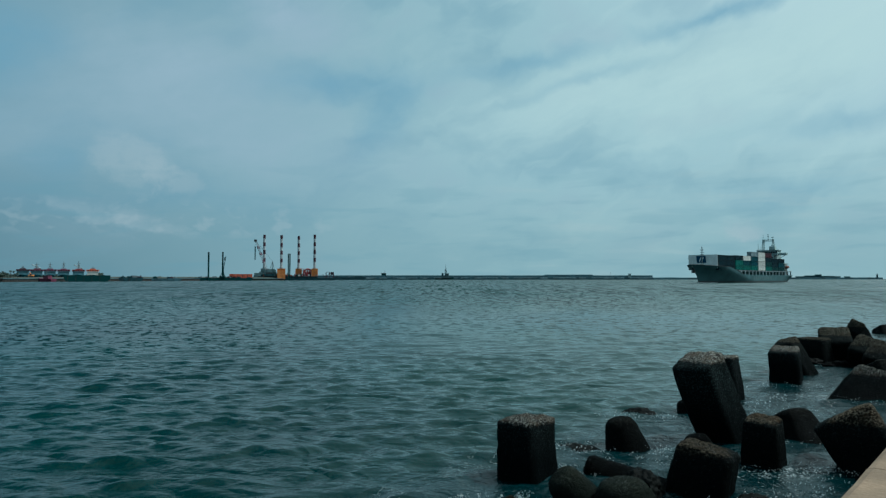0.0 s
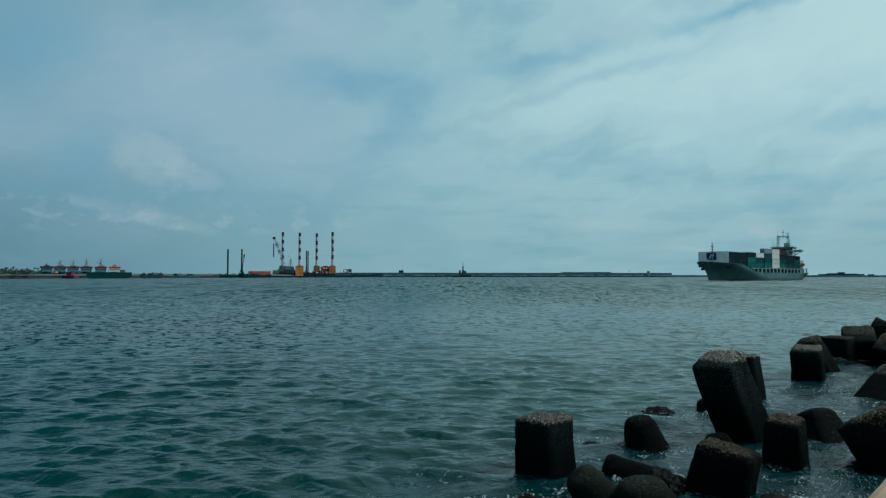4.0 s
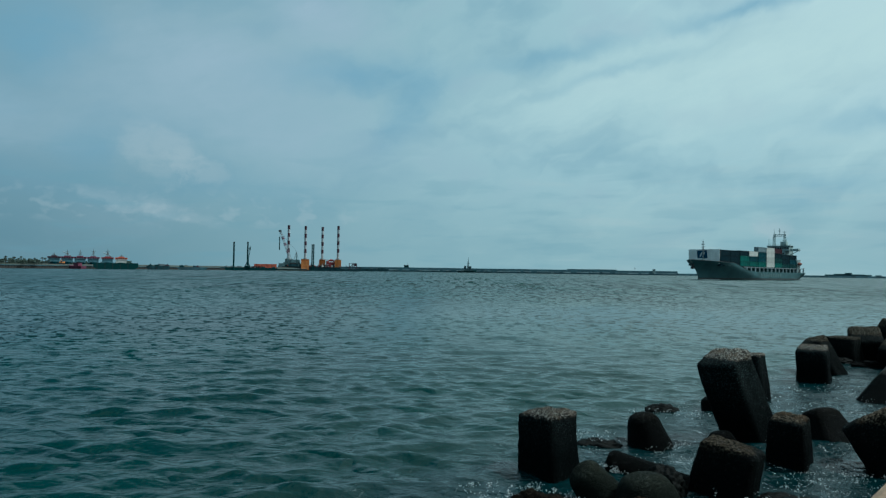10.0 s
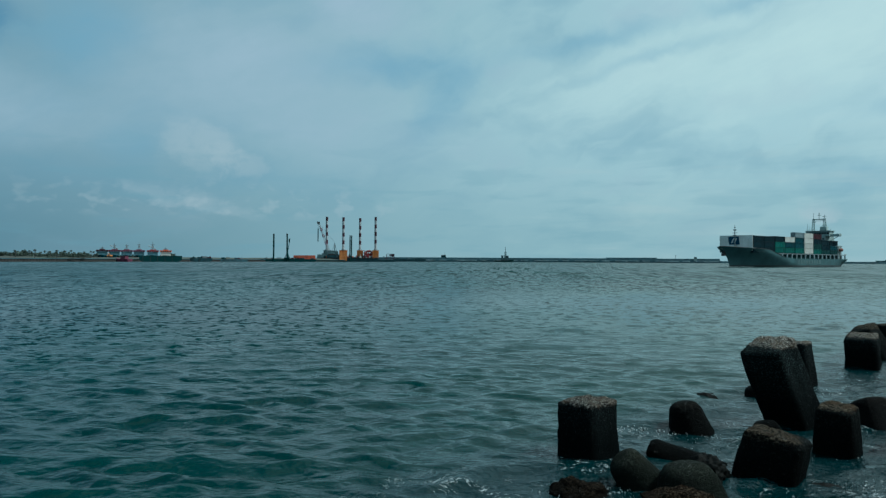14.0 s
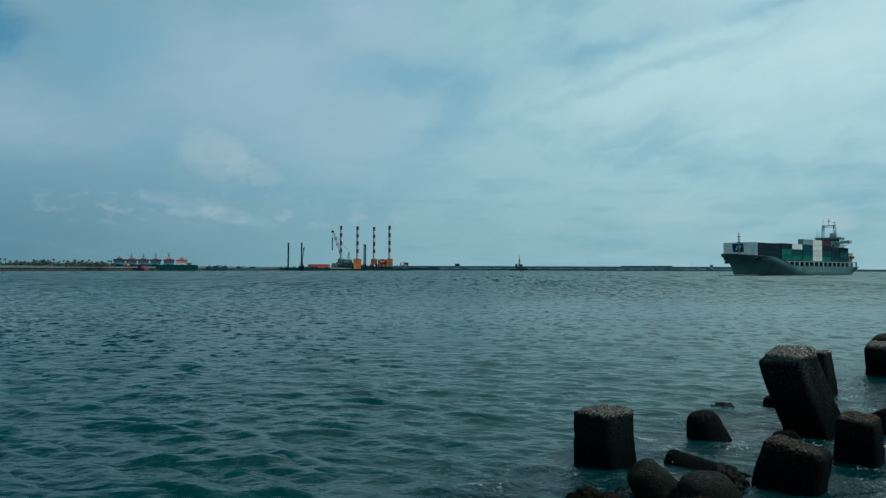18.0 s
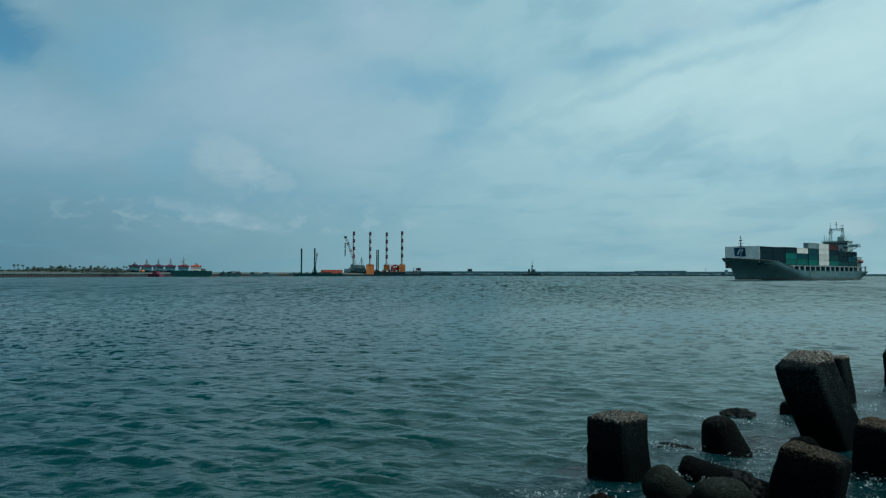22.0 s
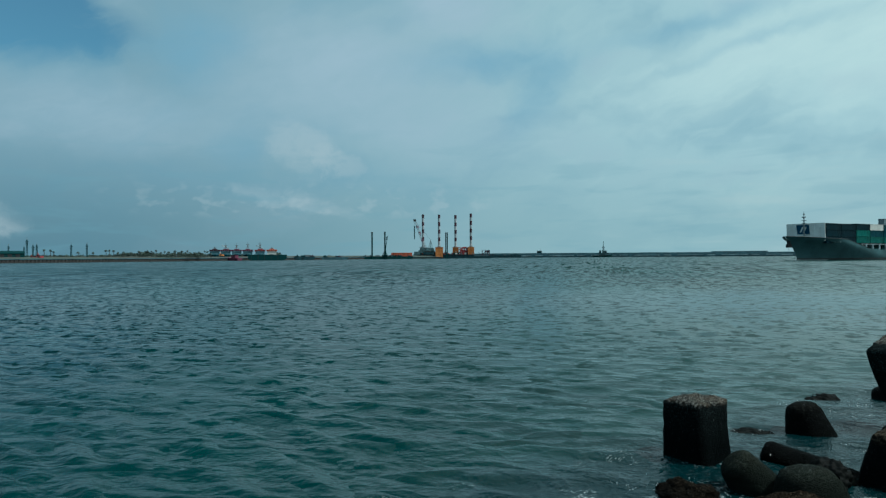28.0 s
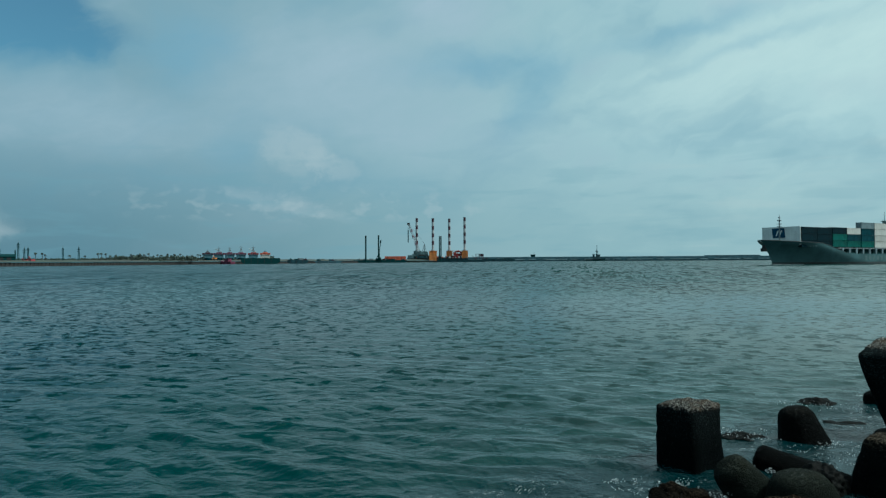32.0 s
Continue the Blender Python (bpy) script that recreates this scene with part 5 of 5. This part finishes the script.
def tugboat():
    o = polar(0.12, 1395)
    t = thing("tugboat", pose(o.x, o.y, 0, 0, 0, 0) @ Matrix.Diagonal((1.35, 1.35, 1.2, 1)), "dark tugboat with a grey-teal wheelhouse off the breakwater", "tugboat")
    rows = []
    for k in range(13):
        u = -1 + 2 * k / 12
        w = 4.2 * max(0.05, 1 - abs(u) ** 3.0)
        up = 3.0 + 2.0 * max(0, u) ** 2
        rows.append([(u * 14, -w * 0.85, -1), (u * 14, w * 0.85, -1), (u * 15, w, up), (u * 15, -w, up)])
    part("hull", Build().rings(rows), DARK_GREEN, t, "dark hull")
    part("bulwark_fender", Build().box(0, -4.3, 2.3, 24, 0.5, 0.5), BLACK, t)
    part("deckhouse", Build().box(2, 0, 2.8, 13, 5.6, 3.2).box(2, 0, 6.0, 13.6, 6.2, 0.25), TEAL_GREY, t)
    w = part("wheelhouse", Build().box(3.5, 0, 6.2, 6.5, 4.8, 4.4).box(3.5, 0, 10.6, 7.2, 5.4, 0.4), TEAL_GREY, t)
    for k in range(4):
        part("window", Build().box(1.4 + 1.4 * k, -2.45, 7.6, 1.0, 0.1, 1.2), GLASS, w)
    part("funnel", Build().box(-2.8, 0, 6.0, 3.2, 2.8, 5.6), DARK_TEAL, t)
    part("mast", Build().lattice((2.0, 0, 10.8), (2.0, 0, 19), 2.0, 0.9, 6, 0.26).tube((2, 0, 19), (2, 0, 27.0), 0.34, 0.2, 6).box(2, 0, 16, 4.0, 0.5, 0.5), DARK_GREEN, t)
    part("towing_winch", Build().tube((-7, -1.4, 3.6), (-7, 1.4, 3.6), 0.9), STEEL, t)


tugboat()


def far_marks():
    o = polar(-5.11, 1440)
    hut = thing("signal_station", pose(o.x, o.y, 0, 0, 0, 5), "dark signal hut with a mast on the breakwater", "hut")
    part("wall", Build().box(0, 0, 0.5, 15, 8, 9.0).box(1.0, 0, 9.5, 9.5, 7, 4.2), DARK_GREEN, hut)
    part("roof", Build().box(1.0, 0, 13.7, 10.6, 8, 0.6), BLACK, hut)
    part("mast", Build().tube((3, 0, 14), (3, 0, 19), 0.3, n=6).tube((-4, 0, 9), (-4, 0, 15.5), 0.25, n=6), STEEL, hut)
    for az, d, h in ((33.05, 1885, 14.0),):
        o = polar(az, d)
        b = thing("light_beacon", pose(o.x, o.y, 0), "small dark light beacon on the breakwater", "beacon", "light beacons on the breakwater")
        part("tower", Build().tube((0, 0, 2), (0, 0, h - 2.4), 2.2, 1.5, 12), QUAY_HAZED, b)
        part("gallery", Build().tube((0, 0, h - 2.4), (0, 0, h - 2.0), 2.4, 2.4, 12), STEEL, b)
        part("lantern", Build().tube((0, 0, h - 2.0), (0, 0, h), 0.9, 0.7, 8), BLACK, b)
    o = polar(14.11, 1552)
    b = thing("signal_mast", pose(o.x, o.y, 0), "thin dark signal mast on the breakwater", "mast")
    part("pole", Build().tube((0, 0, 4), (0, 0, 17.5), 0.5, 0.25, 8), STEEL, b)
    part("yard", Build().tube((-1.6, 0, 14.6), (1.6, 0, 14.6), 0.22, n=6), STEEL, b)
    o = polar(15.62, 1550)
    b = thing("watch_hut", pose(o.x, o.y, 0, 0, 0, -15), "small pale watch hut on the breakwater", "hut")
    part("wall", Build().box(0, 0, 4, 6.0, 5, 8.6), SHIP_GREY, b)
    part("roof", Build().box(0, 0, 12.6, 7.2, 6, 0.6), QUAY_HAZED, b)
    part("window", Build().box(0, -2.56, 10.0, 4.2, 0.12, 1.3), GLASS, b)
    for az, w, h in ((28.2, 22, 7.0), (28.9, 30, 9.0), (29.35, 14, 11.5), (29.8, 36, 8.0), (30.5, 18, 7.0), (31.2, 12, 6.6)):
        o = polar(az, 1860)
        s = thing("harbour_shed", pose(o.x, o.y, 0, 0, 0, -az), "low dark harbour shed on the outer mole", "shed", "sheds on the outer mole")
        part("wall", Build().box(0, 0, 3, w, 10, h - 3.8), QUAY_HAZED, s)
        part("roof", Build().add([(-w / 2 - .6, -5.6, h - .8), (w / 2 + .6, -5.6, h - .8), (w / 2 + .6, 5.6, h - .8), (-w / 2 - .6, 5.6, h - .8), (-w / 2 - .6, 0, h + .6), (w / 2 + .6, 0, h + .6)], [(0, 1, 5, 4), (2, 3, 4, 5), (1, 2, 5), (3, 0, 4), (3, 2, 1, 0)]), DARK_GREEN, s)


far_marks()


# ---- the far left bank: poles, palms, scrub, shed ----
def lattice_pole(az, d, top, w, label):
    o = polar(az, d)
    p = thing("lattice_mast", pose(o.x, o.y, 3.0), label, "mast", "masts on the bank")
    part("tower", Build().lattice((0, 0, 0), (0, 0, top - 3), w * 0.6, w * 0.25, 8, 0.17), DARK_GREEN, p)
    part("crossarm", Build().box(0, 0, top - 4.6, w * 1.5, 0.3, 0.3).box(0, 0, top - 6.2, w * 1.2, 0.3, 0.3), DARK_GREEN, p)
    part("spike", Build().tube((0, 0, top - 3), (0, 0, top - 1.6), 0.12, n=5), STEEL, p)
    part("footing", Build().box(0, 0, -0.6, w + 0.6, w + 0.6, 0.7), QUAY_HAZED, p)


for az, d, top, w in ((-45.27, 540, 16.0, 2.0), (-45.45, 545, 11.0, 1.2), (-44.89, 545, 12.2, 1.9), (-44.66, 545, 12.6, 1.9), (-42.45, 560, 13.0, 1.7), (-41.41, 560, 13.4, 1.9), (-46.4, 560, 12.0, 1.5), (-47.2, 560, 11.0, 1.5), (-49.0, 540, 14.0, 1.8)):
    lattice_pole(az, d, top, w, "tall dark lattice mast on the bank")


def palm(az, d, top, seed):
    rng = random.Random(seed)
    o = polar(az, d)
    p = thing("palm_tree", pose(o.x, o.y, 3.4), "lone palm tree with a ragged crown on the bank", "palm tree", "palms on the bank")
    h = top - 3.4
    part("trunk", Build().tube((0, 0, -0.5), (0.25, 0, h * 0.5), 0.26, 0.2, 7).tube((0.25, 0, h * 0.5), (0.1, 0, h), 0.2, 0.15, 7), BARK, p)
    crown = Build()
    for k in range(16):
        a, dip = math.tau * k / 16 + rng.uniform(-.2, .2), rng.uniform(-0.5, 1.1)
        c, s, r = math.cos(a), math.sin(a), rng.uniform(0.8, 1.4)
        pts = []
        for j in range(5):
            u = j / 4
            w = 0.34 * math.sin(math.pi * (0.12 + 0.84 * u))
            x, z = r * u, h + dip * u - 1.1 * u * u
            pts += [(c * x - s * w, s * x + c * w, z), (c * x, s * x, z + 0.12), (c * x + s * w, s * x - c * w, z)]
        crown.add(pts, [(3 * j + i, 3 * j + i + 1, 3 * j + i + 4, 3 * j + i + 3) for j in range(4) for i in range(2)])
    part("crown", crown, SCRUB, p)


for k, (az, top) in enumerate(((-44.2, 9.4), (-43.79, 9.2), (-43.6, 8.0), (-40.12, 9.0), (-39.9, 9.2), (-39.6, 8.8), (-42.0, 7.6), (-41.0, 7.4), (-38.9, 7.8), (-37.8, 8.2), (-36.6, 9.0), (-35.2, 8.6))):
    palm(az, 575, top, k)
PALM_ROW = random.Random(31)
for k in range(34):
    palm(-39.2 + k * 0.2 + PALM_ROW.uniform(-0.09, 0.09), PALM_ROW.uniform(590, 640), PALM_ROW.uniform(6.6, 8.8), 40 + k)


def scrub():
    """Low bushes along the bank: many small leaf clumps with gaps."""
    rng = np.random.default_rng(6)
    v, f = [], []
    for k in range(620):
        az = rng.uniform(-49, -27.0)
        tall = 1.6 + 2.4 * max(0.0, noise.noise((az * 0.9, 1.0, 4.0)) + 0.45) if az > -39.5 else 0.8 + 0.6 * rng.random()
        d = rng.uniform(590, 660) if az < -33 else rng.uniform(760, 800)
        c = polar(az, d, 4.0)
        for j in range(26):
            a, r = rng.uniform(0, math.tau), rng.uniform(0.1, 1.7)
            z = rng.uniform(0, 1) * tall * (1.2 - r / 2.6)
            p = c + Vector((math.cos(a) * r, math.sin(a) * r, z))
            s = rng.uniform(0.25, 0.6)
            q = [Vector(rng.normal(0, s, 3)) for _ in range(3)]
            n = len(v)
            v += [p + q[0], p + q[1], p + q[2], p - q[0] * 0.8]
            f += [(n, n + 1, n + 2), (n, n + 2, n + 3)]
    me = bpy.data.meshes.new("scrub")
    me.from_pydata([tuple(p) for p in v], [], f)
    me.materials.append(SCRUB)
    tagged(new("scrub", me), "dark green scrub and bushes along the bank", "scrub", kind="stuff")


scrub()


def shed():
    o = polar(-46.3, 535)
    s = thing("warehouse", pose(o.x, o.y, 3.4, 0, 0, 45), "dark green warehouse with a low curved roof on the bank", "warehouse")
    part("wall", Build().box(0, 0, -0.5, 16, 10, 3.5), DARK_GREEN, s)
    rows = []
    for x in (-8.4, 8.4):
        rows.append([(x, 5.4 * math.cos(a), 2.9 + 1.9 * math.sin(a)) for a in [math.pi * i / 10 for i in range(11)]])
    part("roof", Build().rings(rows), DARK_GREEN, s, "curved dark green sheet roof")
    for x in (-4.5, 0, 4.5):
        part("door", Build().box(x, -5.05, -0.4, 2.6, 0.12, 2.8), BLACK, s)


shed()


def stockpiles():
    for az, d, w, h in ((-25.7, 745, 20, 2.4), (-24.7, 760, 26, 1.9), (-23.0, 790, 18, 2.8), (-21.8, 820, 26, 2.0), (-20.8, 850, 16, 2.4), (-33.8, 640, 20, 3.2), (-35.5, 600, 24, 2.6)):
        o = polar(az, d)
        b = Build()
        rows = []
        for k in range(9):
            r = 1 - k / 8
            rows.append([(o.x + math.cos(a) * w / 2 * r * (1 + 0.2 * noise.noise((a, k * .4, az))), o.y + math.sin(a) * w / 3 * r, 2.2 + h * (1 - r ** 1.4) * (1 + 0.15 * noise.noise((a * 2, k, az)))) for a in [math.tau * i / 18 for i in range(18)]])
        solid("stockpile", b.rings(rows), EARTH, "heap of sand and gravel on the bank", "stockpile", "stockpiles on the bank", smooth=True)


stockpiles()


# ---- foam and painted glints about the blocks ----
def foam_patch(x, y, size, seed, count):
    """Broken foam and painted sun glints: threads of small flat flecks with wide gaps between them."""
    rng = random.Random(seed)
    b = Build()
    for k in range(count * 8):
        r, a = size * rng.random() ** 0.6, rng.uniform(0, math.tau)
        cx, cy = r * math.cos(a) * 1.5, r * math.sin(a) * 0.8
        thread = abs(noise.noise((cx * 3.2 + seed * 7, cy * 4.5, seed * 1.3)) + 0.35 * noise.noise((cx * 11, cy * 14, seed * 2.0)))
        if thread > 0.022:
            continue
        s = rng.uniform(0.0011, 0.0031) * (2.5 if rng.random() < 0.05 else 1.0)
        n = 5
        ring = [(cx + s * math.cos(math.tau * i / n) * rng.uniform(0.8, 3.0), cy + s * math.sin(math.tau * i / n) * rng.uniform(0.6, 1.2)) for i in range(n)]
        z = rng.uniform(-0.02, 0.012)
        b.rings([[(px, py, z - 0.004) for px, py in ring], [(cx + (px - cx) * 0.7, cy + (py - cy) * 0.7, z + 0.002) for px, py in ring]])
    ob = solid("foam_patch", b, FOAM, "thin broken white foam and painted glints on the water", "foam", "foam between the blocks", kind="stuff")
    ob.location = (x, y, 0.0)
    return ob


FOAMS = [foam_patch(*spec) for spec in (
    (0.75, 7.25, 0.45, 1, 620), (1.15, 7.0, 0.4, 2, 480), (1.75, 8.3, 0.30, 3, 420), (3.4, 11.6, 0.5, 4, 320), (2.6, 8.7, 0.45, 5, 300),
    (3.7, 7.2, 0.6, 6, 520), (4.6, 7.9, 0.6, 7, 520), (5.0, 9.6, 0.5, 8, 90), (6.0, 12.0, 0.7, 9, 240), (7.6, 14.6, 0.8, 10, 240), (4.2, 8.4, 0.5, 11, 420), (8.3, 13.2, 0.6, 12, 240), (1.95, 9.7, 0.4, 13, 360), (4.3, 7.4, 0.6, 14, 300), (2.9, 9.3, 0.5, 15, 240), (5.6, 13.0, 0.5, 16, 300))]


# ---- what moves ----
def motions():
    ship_pose = lambda t: Matrix.Translation(SHIP_BOW + SHIP_SPEED * t) @ pose(0, 0, 0, 0, 0, SHIP_TURN)
    walk(ship, [(t, ship_pose(t)) for t in (0, 8, 16, 24, 32)])
    for sheet, drift in ((water, DRIFT_A), (water_cross, DRIFT_B)):
        rows = []
        for k in range(65):
            t = k / 2
            rows.append((t, pose(drift[0] * t / 32, drift[1] * t / 32, 0.035 * math.sin(t * 1.9 + drift[0]) + 0.02 * math.sin(t * 1.1))))
        walk(sheet, rows)
    rng = random.Random(2)
    for ob in FOAMS:
        x, y, z = ob.location
        a, b, c = (rng.uniform(0, math.tau) for _ in range(3))
        walk(ob, [(t / 2, pose(x + 0.16 * math.sin(t * 0.55 + a), y + 0.12 * math.sin(t * 0.45 + b), 0.034 + 0.028 * math.sin(t * 0.95 + 2.0) + 0.015 * math.sin(t * 0.8 + c), 0, 0, 12 * math.sin(t * 0.3 + a))) for t in range(0, 65)])


motions()
